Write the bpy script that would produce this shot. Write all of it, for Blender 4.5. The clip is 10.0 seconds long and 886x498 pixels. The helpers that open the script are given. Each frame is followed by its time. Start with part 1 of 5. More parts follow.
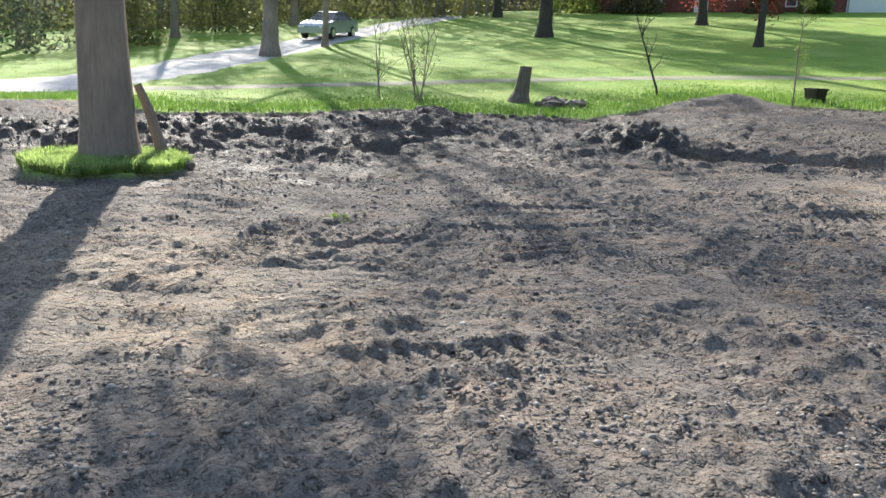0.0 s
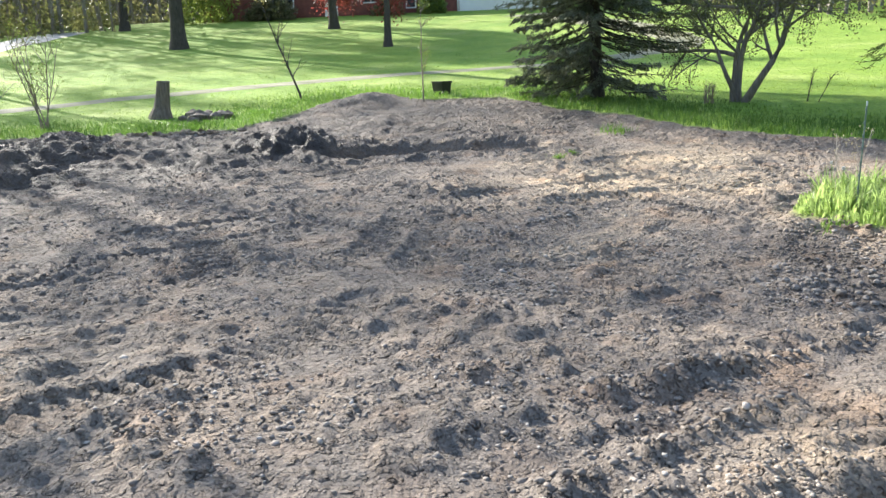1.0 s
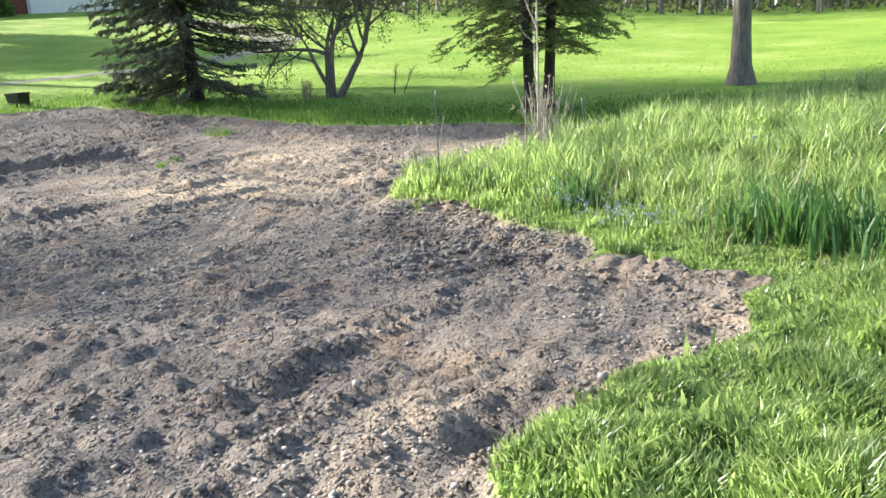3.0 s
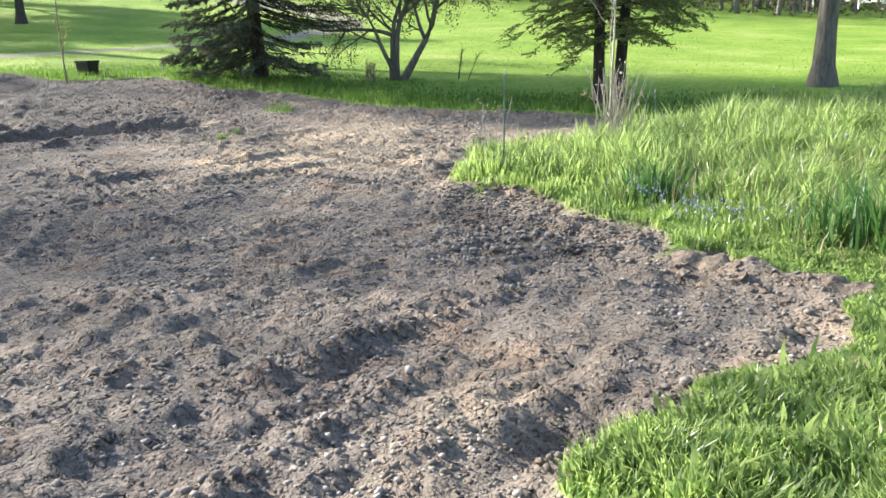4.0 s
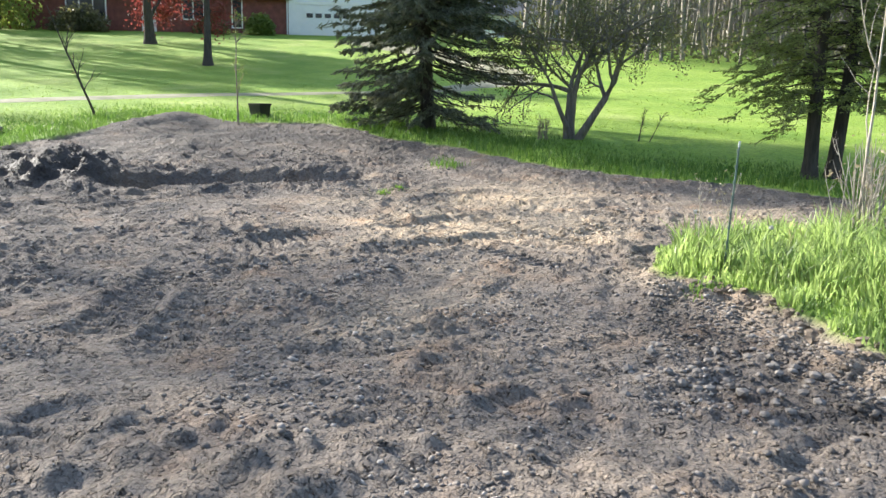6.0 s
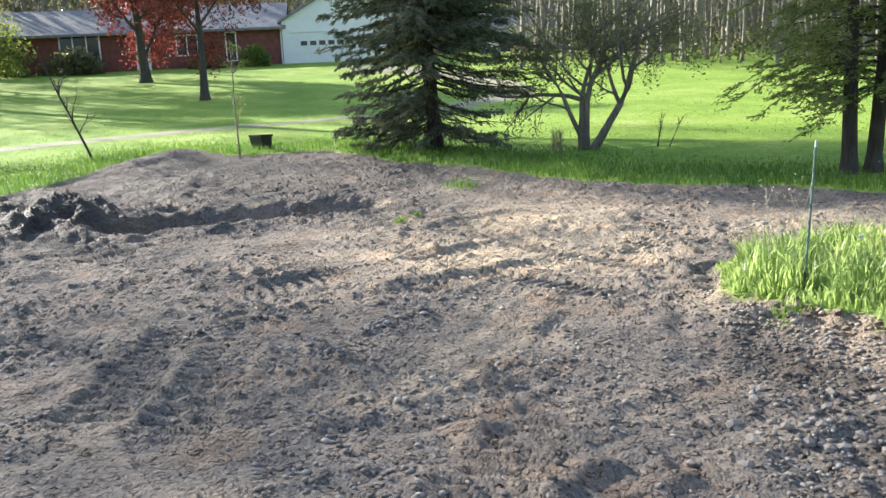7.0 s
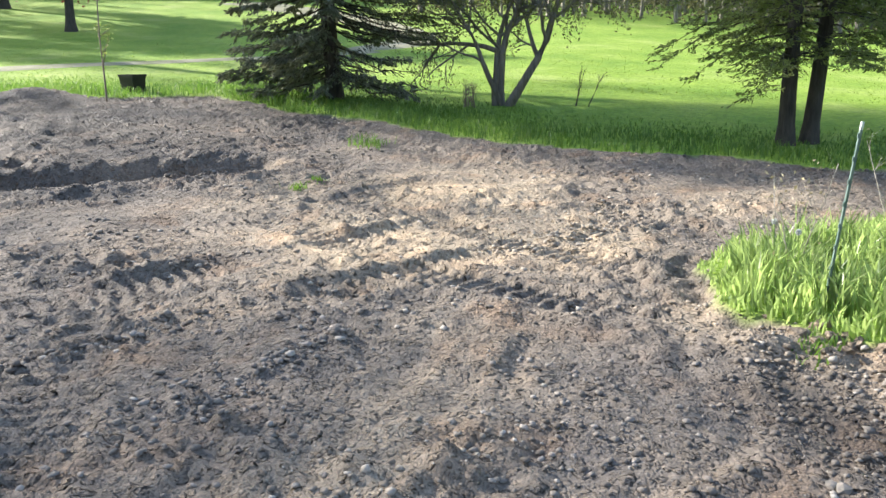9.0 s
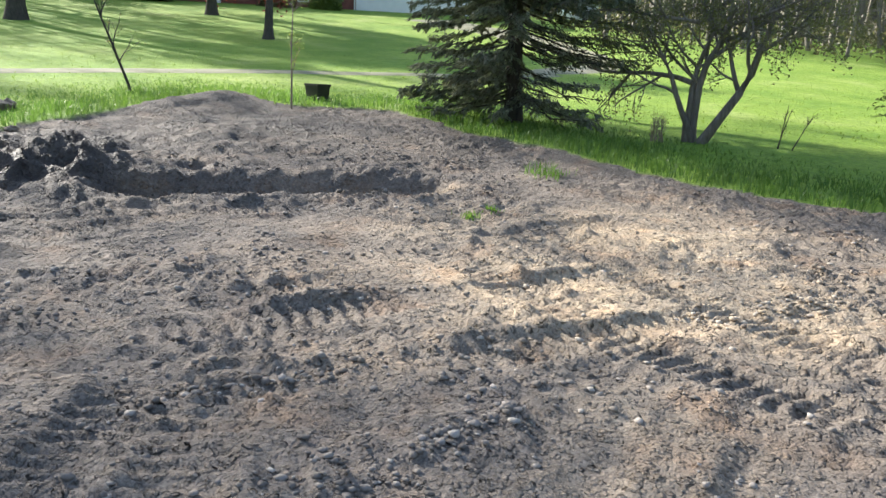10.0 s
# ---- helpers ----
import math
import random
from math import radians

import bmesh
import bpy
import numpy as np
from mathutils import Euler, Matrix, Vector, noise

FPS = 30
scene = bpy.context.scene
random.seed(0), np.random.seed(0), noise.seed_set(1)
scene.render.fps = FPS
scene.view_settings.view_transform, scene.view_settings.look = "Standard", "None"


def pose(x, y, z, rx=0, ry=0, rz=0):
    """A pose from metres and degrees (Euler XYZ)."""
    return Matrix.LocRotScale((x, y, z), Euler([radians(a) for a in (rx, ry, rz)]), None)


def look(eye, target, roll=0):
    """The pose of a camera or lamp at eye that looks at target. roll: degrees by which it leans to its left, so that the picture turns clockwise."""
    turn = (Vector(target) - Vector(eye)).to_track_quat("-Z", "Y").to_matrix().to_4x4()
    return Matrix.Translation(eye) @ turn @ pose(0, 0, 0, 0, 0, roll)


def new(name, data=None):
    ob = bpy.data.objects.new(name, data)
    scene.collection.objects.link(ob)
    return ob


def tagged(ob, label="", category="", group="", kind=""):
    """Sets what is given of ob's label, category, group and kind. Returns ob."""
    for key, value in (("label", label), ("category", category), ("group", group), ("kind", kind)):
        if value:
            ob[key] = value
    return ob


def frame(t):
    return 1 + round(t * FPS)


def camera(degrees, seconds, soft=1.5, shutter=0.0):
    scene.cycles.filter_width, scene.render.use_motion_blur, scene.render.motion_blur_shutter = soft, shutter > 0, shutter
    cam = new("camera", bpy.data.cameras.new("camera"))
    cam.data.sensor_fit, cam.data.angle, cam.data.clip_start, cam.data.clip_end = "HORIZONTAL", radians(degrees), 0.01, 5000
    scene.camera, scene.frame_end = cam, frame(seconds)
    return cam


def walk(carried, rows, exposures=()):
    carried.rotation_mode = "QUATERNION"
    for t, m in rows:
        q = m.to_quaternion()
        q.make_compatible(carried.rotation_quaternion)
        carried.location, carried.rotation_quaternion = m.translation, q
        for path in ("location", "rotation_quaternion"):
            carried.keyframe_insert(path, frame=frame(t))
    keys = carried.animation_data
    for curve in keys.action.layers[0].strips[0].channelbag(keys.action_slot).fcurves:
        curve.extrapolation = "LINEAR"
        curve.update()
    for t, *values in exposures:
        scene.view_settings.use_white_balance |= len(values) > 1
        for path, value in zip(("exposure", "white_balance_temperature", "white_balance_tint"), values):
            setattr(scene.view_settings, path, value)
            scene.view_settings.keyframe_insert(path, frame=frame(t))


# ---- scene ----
cam = camera(57.7, 10.0)
METRES, EYE, TILT, LEAN, TURN = 5.172, 1.5, 0.0, 0.0, -41.5
PATH = [
    (0, (-0.104, -0.346, 1.317), (1.19, 1.117, 0.888), 2.5),
    (0.5, (-0.088, -0.4, 1.321), (1.461, 0.794, 0.905), 0.8),
    (1, (-0.114, -0.485, 1.327), (1.659, 0.347, 0.918), -1.9),
    (1.5, (-0.129, -0.541, 1.329), (1.766, -0.053, 0.915), -3.5),
    (2, (-0.128, -0.573, 1.33), (1.817, -0.401, 0.898), -5.1),
    (2.2, (-0.101, -0.584, 1.325), (1.849, -0.523, 0.883), -4.5),
    (3.3, (-0.062, -0.628, 1.307), (1.884, -0.676, 0.851), -4.4),
    (3.5, (-0.02, -0.615, 1.278), (1.926, -0.605, 0.815), -5.1),
    (4, (0.218, -0.557, 1.192), (2.16, -0.473, 0.723), -1.8),
    (4.5, (0.542, -0.55, 1.16), (2.485, -0.351, 0.731), 2.9),
    (5, (0.871, -0.371, 1.174), (2.811, -0.133, 0.749), -3.7),
    (5.5, (1.189, -0.239, 1.198), (3.13, 0.081, 0.839), -0.4),
    (6, (1.55, -0.089, 1.234), (3.47, 0.354, 0.893), 0.9),
    (6.2, (1.678, -0.019, 1.223), (3.598, 0.43, 0.893), -0.9),
    (7.3, (2.435, 0.411, 1.25), (4.366, 0.847, 0.962), -3.9),
    (7.5, (2.567, 0.495, 1.253), (4.534, 0.664, 0.934), -0.7),
    (8, (2.976, 0.573, 1.283), (4.927, 0.717, 0.868), -2.6),
    (8.5, (3.333, 0.623, 1.297), (5.276, 0.814, 0.862), 1.0),
    (9, (3.638, 0.789, 1.301), (5.582, 0.98, 0.87), -0.7),
    (9.5, (3.949, 0.904, 1.33), (5.894, 1.084, 0.903), -1.1),
    (10, (4.293, 1.078, 1.337), (6.169, 1.651, 0.949), 3.0),
]
EXPOSURES = [(0, 1.2), (0.5, 1.42), (1, 1.53), (1.5, 1.59), (2, 1.66), (3.5, 1.47), (4.5, 1.44), (5.5, 1.45), (6, 1.45), (7.5, 1.52), (9, 1.47), (9.5, 1.45), (10, 1.3)]
walk(cam, [(t, look(eye, target, roll)) for t, eye, target, roll in PATH], EXPOSURES)

# ---- light ----
SUN_AZ, SUN_EL = 65.5, 27.0          # degrees: from +x towards +y, above the level
world = bpy.data.worlds.new("world")
scene.world = world
world.use_nodes = True
sky = world.node_tree.nodes.new("ShaderNodeTexSky")
sky.sky_type, sky.sun_disc = "NISHITA", False
sky.sun_elevation, sky.sun_rotation = radians(SUN_EL), radians(90 - SUN_AZ)
back = world.node_tree.nodes["Background"]
world.node_tree.links.new(sky.outputs[0], back.inputs[0])
back.inputs[1].default_value = 0.125
SUN_DIR = Vector((math.cos(radians(SUN_AZ)) * math.cos(radians(SUN_EL)), math.sin(radians(SUN_AZ)) * math.cos(radians(SUN_EL)), math.sin(radians(SUN_EL))))
sun = new("sun", bpy.data.lights.new("sun", "SUN"))
sun.data.energy, sun.data.angle, sun.data.color = 5.0, radians(0.6), (1.0, 0.95, 0.87)
sun.matrix_world = look(SUN_DIR * 80, (0, 0, 0))

# ---- terrain ----
RR = [0, 8, 11, 15, 17, 22, 30, 40, 64, 80, 110, 200, 400, 1500]
ZZ = [-.09, -.06, .02, .25, .5, .95, 1.85, 3.06, 6.75, 8.5, 10, 14, 16, 16]
AA = np.radians([-180, -90, -60, -24, -10, 0, 25, 48, 77, 100, 180])
KK = [.2, .3, .35, .5, .8, .95, 1, .85, .4, .25, .2]


def soften(values, width, mode):
    k = np.exp(-.5 * (np.arange(-30, 31) / width) ** 2)
    return np.convolve(np.pad(values, 30, mode=mode), k / k.sum(), "valid")


R_TAB = np.linspace(0, 1500, 15001)
Z_TAB = soften(np.interp(R_TAB, RR, ZZ), 12, "edge")
A_TAB = np.linspace(-math.pi, math.pi, 721)
K_TAB = soften(np.interp(A_TAB, AA, KK), 14, "wrap")


def terrain(x, y):
    """The smooth lie of the land."""
    z = np.interp(np.hypot(x, y), R_TAB, Z_TAB)
    hill = 36 * np.clip((np.hypot(x, y) - 112) / 90, 0, 1) ** 1.3
    return (z + .08) * np.interp(np.arctan2(y, x), A_TAB, K_TAB) - .08 + hill


def vnoise(x, y, seed=0):
    """Smooth value noise in [-1, 1], one cell a unit."""
    xi, yi = np.floor(x).astype(np.int64), np.floor(y).astype(np.int64)
    fx, fy = x - xi, y - yi
    fx, fy = fx * fx * (3 - 2 * fx), fy * fy * (3 - 2 * fy)

    def h(i, j):
        n = (i * 374761393 + j * 668265263 + seed * 974634777) & 0xFFFFFFFF
        n = ((n ^ (n >> 13)) * 1274126177) & 0xFFFFFFFF
        return ((n ^ (n >> 16)) & 0xFFFF) / 32767.5 - 1
    a, b, c, d = h(xi, yi), h(xi + 1, yi), h(xi, yi + 1), h(xi + 1, yi + 1)
    return (a * (1 - fx) + b * fx) * (1 - fy) + (c * (1 - fx) + d * fx) * fy


def fbm(x, y, size, octaves=4, seed=0):
    total, amp = 0, 1
    for o in range(octaves):
        total = total + amp * vnoise(x / size + 17.3 * o, y / size - 9.1 * o, seed + o)
        size, amp = size / 2.05, amp * .55
    return total


def inside(x, y, poly):
    """Distance to the outline in metres, positive inside."""
    x, y = np.asarray(x, float), np.asarray(y, float)
    d, odd = np.full(x.shape, 1e9), np.zeros(x.shape, bool)
    for (ax, ay), (bx, by) in zip(poly, poly[1:] + poly[:1]):
        ux, uy = bx - ax, by - ay
        t = np.clip(((x - ax) * ux + (y - ay) * uy) / (ux * ux + uy * uy), 0, 1)
        d = np.minimum(d, np.hypot(x - ax - t * ux, y - ay - t * uy))
        if by != ay:
            odd ^= ((ay > y) != (by > y)) & (x < ax + (y - ay) * ux / uy)
    return np.where(odd, d, -d)


def along(x, y, line):
    """Distance to a line of points, and how far along it, in metres."""
    best, run, s0 = np.full(np.shape(x), 1e9), np.zeros(np.shape(x)), 0
    for (ax, ay), (bx, by) in zip(line, line[1:]):
        ux, uy = bx - ax, by - ay
        n = math.hypot(ux, uy)
        t = np.clip(((x - ax) * ux + (y - ay) * uy) / n ** 2, 0, 1)
        d = np.hypot(x - ax - t * ux, y - ay - t * uy)
        run = np.where(d < best, s0 + t * n, run)
        best = np.minimum(best, d)
        s0 += n
    return best, run


def step(a, b, v):
    t = np.clip((v - a) / (b - a), 0, 1)
    return t * t * (3 - 2 * t)


# the outline of the bare earth
DIRT = [(-8, -2.6), (-2, -1.9), (.5, -1.4), (1.7, -.95), (2.31, -.77), (2.54, -1.04), (2.86, -1.36), (3.02, -1.75), (3.26, -1.95),
        (3.7, -2.2), (3.96, -2.5), (4.35, -2.2), (5.0, -2.0), (4.9, -1.65), (5.3, -1.75), (5.75, -1.7), (6.3, -1.35), (7.2, -1.1),
        (7.6, -.6), (7.9, -.38), (8.85, -.3), (9.3, -.7), (9.8, -1.5), (10.8, -2.7), (12, -4.3), (13, -6), (13.8, -5.6), (13.2, -3.05),
        (14.2, -1.9), (14.8, .3), (15.7, 1.9), (17, 3.2), (17.8, 4.9), (19, 6), (20, 7.2), (19.2, 9), (19.4, 11), (16.8, 11), (13.6, 10.7),
        (12.2, 12), (11.2, 12.7), (11.1, 14.2), (8.75, 15), (6.5, 16.2), (5.7, 19), (4.4, 19.8), (0, 21), (-10, 20), (-14, 5)]
ISLAND = [(2.35, 9.5), (2.6, 9.0), (3.1, 8.9), (3.7, 8.95), (4.15, 9.4), (4.2, 10.1), (3.6, 10.6), (2.8, 10.6), (2.4, 10.1)]
TALL = [(-4, -2.2), (.5, -1.4), (2.31, -.77), (3.26, -1.95), (3.96, -2.5), (5, -2), (6.3, -1.35), (7.9, -.38), (8.85, -.3), (9.8, -1.5), (12, -4.3), (13.6, -6.6), (14.5, -10), (6, -12), (-4, -9)]
TREADS = [[(3.3, .38), (4.06, -.38), (4.5, -.8)], [(2.35, .3), (3.17, -.22), (3.5, -.45)], [(2.45, -.75), (3.07, -1.36)],
          [(9.35, 1.1), (9.6, .63), (10.4, .05)]]
# wide belts printed by the digger's tracks: ribs across, a low wall of earth on both sides
BELTS = [[(4.4, 4.9), (6.2, 3.9), (7.2, 3.2), (7.8, 2.5), (8.6, 1.6), (9.4, .9)], [(4.9, 5.9), (6.9, 4.6), (7.8, 3.9), (8.6, 3.1), (9.4, 2.3), (10.2, 1.6)],
         [(7.0, 5.4), (8.3, 3.95), (9.2, 3.3), (11.1, 2.7), (12.6, 1.7)], [(8.5, 6.4), (10.6, 5.5), (11.8, 4.7), (13.8, 2.8)], [(5.2, 2.75), (6.4, 3.1), (7.7, 3.55)],
         [(5.0, 2.25), (6.2, 2.6), (7.5, 3.05)], [(2.2, 4.4), (3.0, 5.4), (4.2, 6.2)], [(4.4, 3.4), (5.5, 4.6), (7.5, 5.6)], [(8.0, .2), (8.9, 1.6), (10.4, 2.9)],
         [(8.9, -.1), (9.9, 1.1), (11.6, 2.2)], [(10.2, -.7), (11.3, .5), (12.9, 1.2)], [(1.6, 2.7), (2.9, 2.2), (4.3, 2.2)], [(4.6, .9), (5.9, .6), (7.3, .55)]]
TRENCH = [(11.3, 6.5), (12.1, 5.7), (13.3, 4.25)]
BERM = [(.5, 14.5), (3.8, 13.0), (5.6, 12.2), (7.6, 12.0), (9.6, 11.8), (10.6, 12.2)]


def domes(x, y, size, seed, fill=.6, turn=0.0, long=1.0):
    """Rounded lumps, at most one a cell, in [0, 1]."""
    c, s_ = math.cos(turn), math.sin(turn)
    u, w = (x * c + y * s_) / (size * long), (y * c - x * s_) / size
    ui, wi = np.floor(u).astype(np.int64), np.floor(w).astype(np.int64)
    best = np.zeros(np.shape(u))

    def h(i, j, k):
        n = (i * 374761393 + j * 668265263 + (seed * 7 + k) * 974634777) & 0xFFFFFFFF
        n = ((n ^ (n >> 13)) * 1274126177) & 0xFFFFFFFF
        return ((n ^ (n >> 16)) & 0xFFFF) / 65535
    for di in (-1, 0, 1):
        for dj in (-1, 0, 1):
            i, j = ui + di, wi + dj
            r = .35 + .4 * h(i, j, 3)
            d = ((u - i - h(i, j, 1)) ** 2 + (w - j - h(i, j, 2)) ** 2) / r ** 2
            best = np.maximum(best, np.sqrt(np.clip(1 - d, 0, 1)) * r * 1.35 * (h(i, j, 4) < fill))
    return best


def dirtness(x, y):
    wob = .10 * vnoise(x / .35, y / .35, 5) + .05 * vnoise(x / .12, y / .12, 6)
    return np.minimum(inside(x, y, DIRT), -inside(x, y, ISLAND)) + wob


def turf_z(x, y):
    """The surface of the grass alone."""
    turf = .07 * (y < 1) * (x < 12) + .07 * (inside(x, y, ISLAND) > -.3) + .03
    near = step(26, 16, np.hypot(x - 4, y - 2))
    return terrain(x, y) + turf * near + .02 * fbm(x, y, 3, 2, 95) * step(60, 20, np.hypot(x, y))


MUD = [(2.6, 12.4), (4.6, 11.4), (6.4, 10.4), (8.4, 10.2), (10.4, 10.8)]


def ground_z(x, y):
    """The surface of the ground with its ruts, heaps and turf edges."""
    x, y = np.asarray(x, float), np.asarray(y, float)
    d = dirtness(x, y)
    m = step(-.03, .10, d)
    near = step(26, 16, np.hypot(x - 4, y - 2))
    if not m.any():
        return turf_z(x, y)
    rough = .050 * fbm(x, y, 1.9, 3, 11) + .026 * fbm(x, y, .6, 3, 21)
    lump = fbm(x, y, .19, 3, 31)
    patch = step(-.55, .55, fbm(x, y, 1.0, 3, 41))
    crumb = domes(x, y, .14, 51, .45, .9, 1.35) * (.006 + .030 * patch) + domes(x, y, .075, 52, .6, .6, 1.3) * (.006 + .016 * patch)
    rough = rough + crumb + (.003 + .010 * patch) * lump
    warp = .5 * fbm(x, y, 1.6, 2, 63)
    streak = vnoise((x * .62 + y * .78 + warp) / .13, (x * .78 - y * .62) / 1.5, 61)
    comb = vnoise((x * .55 + y * .83 + .6 * warp) / .075, (x * .83 - y * .55) / .8, 64)
    rough = rough + (.018 * streak + .014 * comb) * step(-.35, .4, vnoise(x / 2.1 + 5, y / 2.1, 62))
    for k, line in enumerate(TREADS):
        q, s = along(x, y, line)
        pad = np.abs((s / .08) % 1 - .5) * 2
        rough = rough - .022 * np.exp(-((q - .15) / .11) ** 2) * (1 if k in (1, 2) else .2) + np.exp(-(q / .05) ** 2) * .030 * step(.15, .7, pad)
    for k, line in enumerate(BELTS):
        q, s = along(x, y, line)
        fade = step(-.45, .35, vnoise(s / .9, s * 0 + k * 3.7, 71)) * step(.0, .3, s)
        rib = np.cos((s + .25 * q + .02 * vnoise(x / .2, y / .2, 72)) * 2 * math.pi / (.105 + .01 * (k % 3)))
        belt = step(.21, .15, q)
        rough = rough * (1 - .45 * belt * fade) + fade * (belt * (-.016 + .019 * rib) + .016 * np.exp(-((q - .25) / .06) ** 2) * (1 + .7 * lump))
    rough = rough - .07 * np.exp(-(((x - 2.68) / .24) ** 2 + ((y + .86) / .17) ** 2))
    h = np.exp(-(((x - 11.6) / .9) ** 2 + ((y - 7.9) / .75) ** 2))
    rough = rough + h * (.34 + .12 * lump)
    q, s = along(x, y, TRENCH)
    rough = rough - .34 * np.exp(-(q / .42) ** 4) + .05 * np.exp(-((q - .75) / .3) ** 2) * (1 + .6 * lump)
    q, s = along(x, y, BERM)
    rough = rough + np.exp(-(q / 1.2) ** 2) * (.20 + .05 * lump + .14 * vnoise(x / .9, y / .9, 81))
    h = np.exp(-(((x - 18.2) / 1.5) ** 2 + ((y - 10.3) / .7) ** 2))
    rough = rough + .22 * h
    rough = rough + .10 * np.exp(-((d - .12) / .13) ** 2) * np.maximum(0, .2 + vnoise(x / .5, y / .5, 91)) * (x < 9) * (y < 0)
    q, s = along(x, y, MUD)
    chunk = .13 * domes(x, y, .6, 83, .7, .3, 1.4) + .08 * domes(x, y, .26, 84, .7)
    q2 = np.hypot((x - 12.6) / 3.6, (y - 8.4) / 2.2)
    rough = rough + np.maximum(np.exp(-(q / 1.3) ** 4), .75 * np.exp(-q2 ** 4)) * chunk
    rough = rough - .12 * np.exp(-(((x - 7.86) / .10) ** 2 + ((y + .43) / .09) ** 2))
    top = turf_z(x, y)
    return top * (1 - m) + m * (terrain(x, y) + rough * near)


# ---- mesh helpers ----
def mesh_np(name, verts, faces, smooth=False):
    """A mesh from an array of points and an array of faces that all have the same number of corners."""
    me = bpy.data.meshes.new(name)
    verts, faces = np.asarray(verts, np.float32), np.asarray(faces, np.int32)
    n, k = faces.shape
    me.vertices.add(len(verts))
    me.vertices.foreach_set("co", verts.ravel())
    me.loops.add(n * k)
    me.loops.foreach_set("vertex_index", faces.ravel())
    me.polygons.add(n)
    me.polygons.foreach_set("loop_start", np.arange(n, dtype=np.int32) * k)
    me.update(calc_edges=True)
    me.polygons.foreach_set("use_smooth", np.full(n, smooth))
    return me


def thing(name, me, material, label="", category="", group="", kind="", parent=None):
    ob = new(name, me)
    if me is not None:
        me.materials.append(material)
    ob.parent = parent
    return tagged(ob, label, category, group, kind)


def part(name, bm, material, parent, label="", smooth=False):
    me = bpy.data.meshes.new(name)
    bm.to_mesh(me)
    bm.free()
    if smooth:
        me.polygons.foreach_set("use_smooth", np.full(len(me.polygons), True))
    return thing(name, me, material, label, parent=parent)


def empty(name, m, label, category, group=""):
    ob = new(name)
    ob.matrix_world = m
    return tagged(ob, label, category, group)


def box(bm, x0, x1, y0, y1, z0, z1, bevel=0.0):
    got = bmesh.ops.create_cube(bm, size=1, matrix=Matrix.Translation(((x0 + x1) / 2, (y0 + y1) / 2, (z0 + z1) / 2)) @ Matrix.Diagonal((x1 - x0, y1 - y0, z1 - z0, 1)))
    if bevel:
        edges = list({e for v in got["verts"] for e in v.link_edges})
        bmesh.ops.bevel(bm, geom=edges, offset=bevel, segments=2, affect="EDGES")
    return bm


def tubes(lines, sides=6):
    """Tapered tubes along lines of (points, radii), all joined: points and quads."""
    vs, fs, base = [], [], 0
    ang = np.linspace(0, 2 * math.pi, sides, endpoint=False)
    ca, sa = np.cos(ang), np.sin(ang)
    for pts, rad in lines:
        p = np.asarray(pts, float)
        t = np.gradient(p, axis=0)
        t /= np.linalg.norm(t, axis=1)[:, None] + 1e-9
        ref = np.where(np.abs(t[:, 2:3]) > .9, [[1.0, 0, 0]], [[0, 0, 1.0]])
        u = np.cross(t, ref)
        u /= np.linalg.norm(u, axis=1)[:, None] + 1e-9
        w = np.cross(t, u)
        ring = p[:, None] + np.asarray(rad)[:, None, None] * (u[:, None] * ca[None, :, None] + w[:, None] * sa[None, :, None])
        vs.append(ring.reshape(-1, 3))
        n = len(p)
        i = (np.arange(n - 1)[:, None] * sides + np.arange(sides)[None]).ravel()
        j = (np.arange(n - 1)[:, None] * sides + (np.arange(sides)[None] + 1) % sides).ravel()
        fs.append(base + np.stack([i, j, j + sides, i + sides], 1))
        base += n * sides
    return np.concatenate(vs), np.concatenate(fs)


def cards(centres, length, width, rng, droop=0.0, along_dir=None):
    """Small bent leaves, two triangles each, at the given places."""
    n = len(centres)
    if along_dir is None:
        a = rng.normal(size=(n, 3))
    else:
        a = along_dir + rng.normal(size=(n, 3)) * .35
    a[:, 2] -= droop
    a /= np.linalg.norm(a, axis=1)[:, None] + 1e-9
    b = np.cross(a, rng.normal(size=(n, 3)))
    b /= np.linalg.norm(b, axis=1)[:, None] + 1e-9
    L = (length * rng.uniform(.6, 1.3, n))[:, None]
    W = (width * rng.uniform(.6, 1.3, n))[:, None]
    c = np.asarray(centres, float)
    up = np.cross(a, b) * L * .12
    v = np.stack([c - a * L * .5, c + b * W * .5 + up, c + a * L * .5, c - b * W * .5 + up], 1).reshape(-1, 3)
    i = np.arange(n)[:, None] * 4
    return v, np.concatenate([i + [[0, 1, 2]], i + [[0, 2, 3]]], 0)


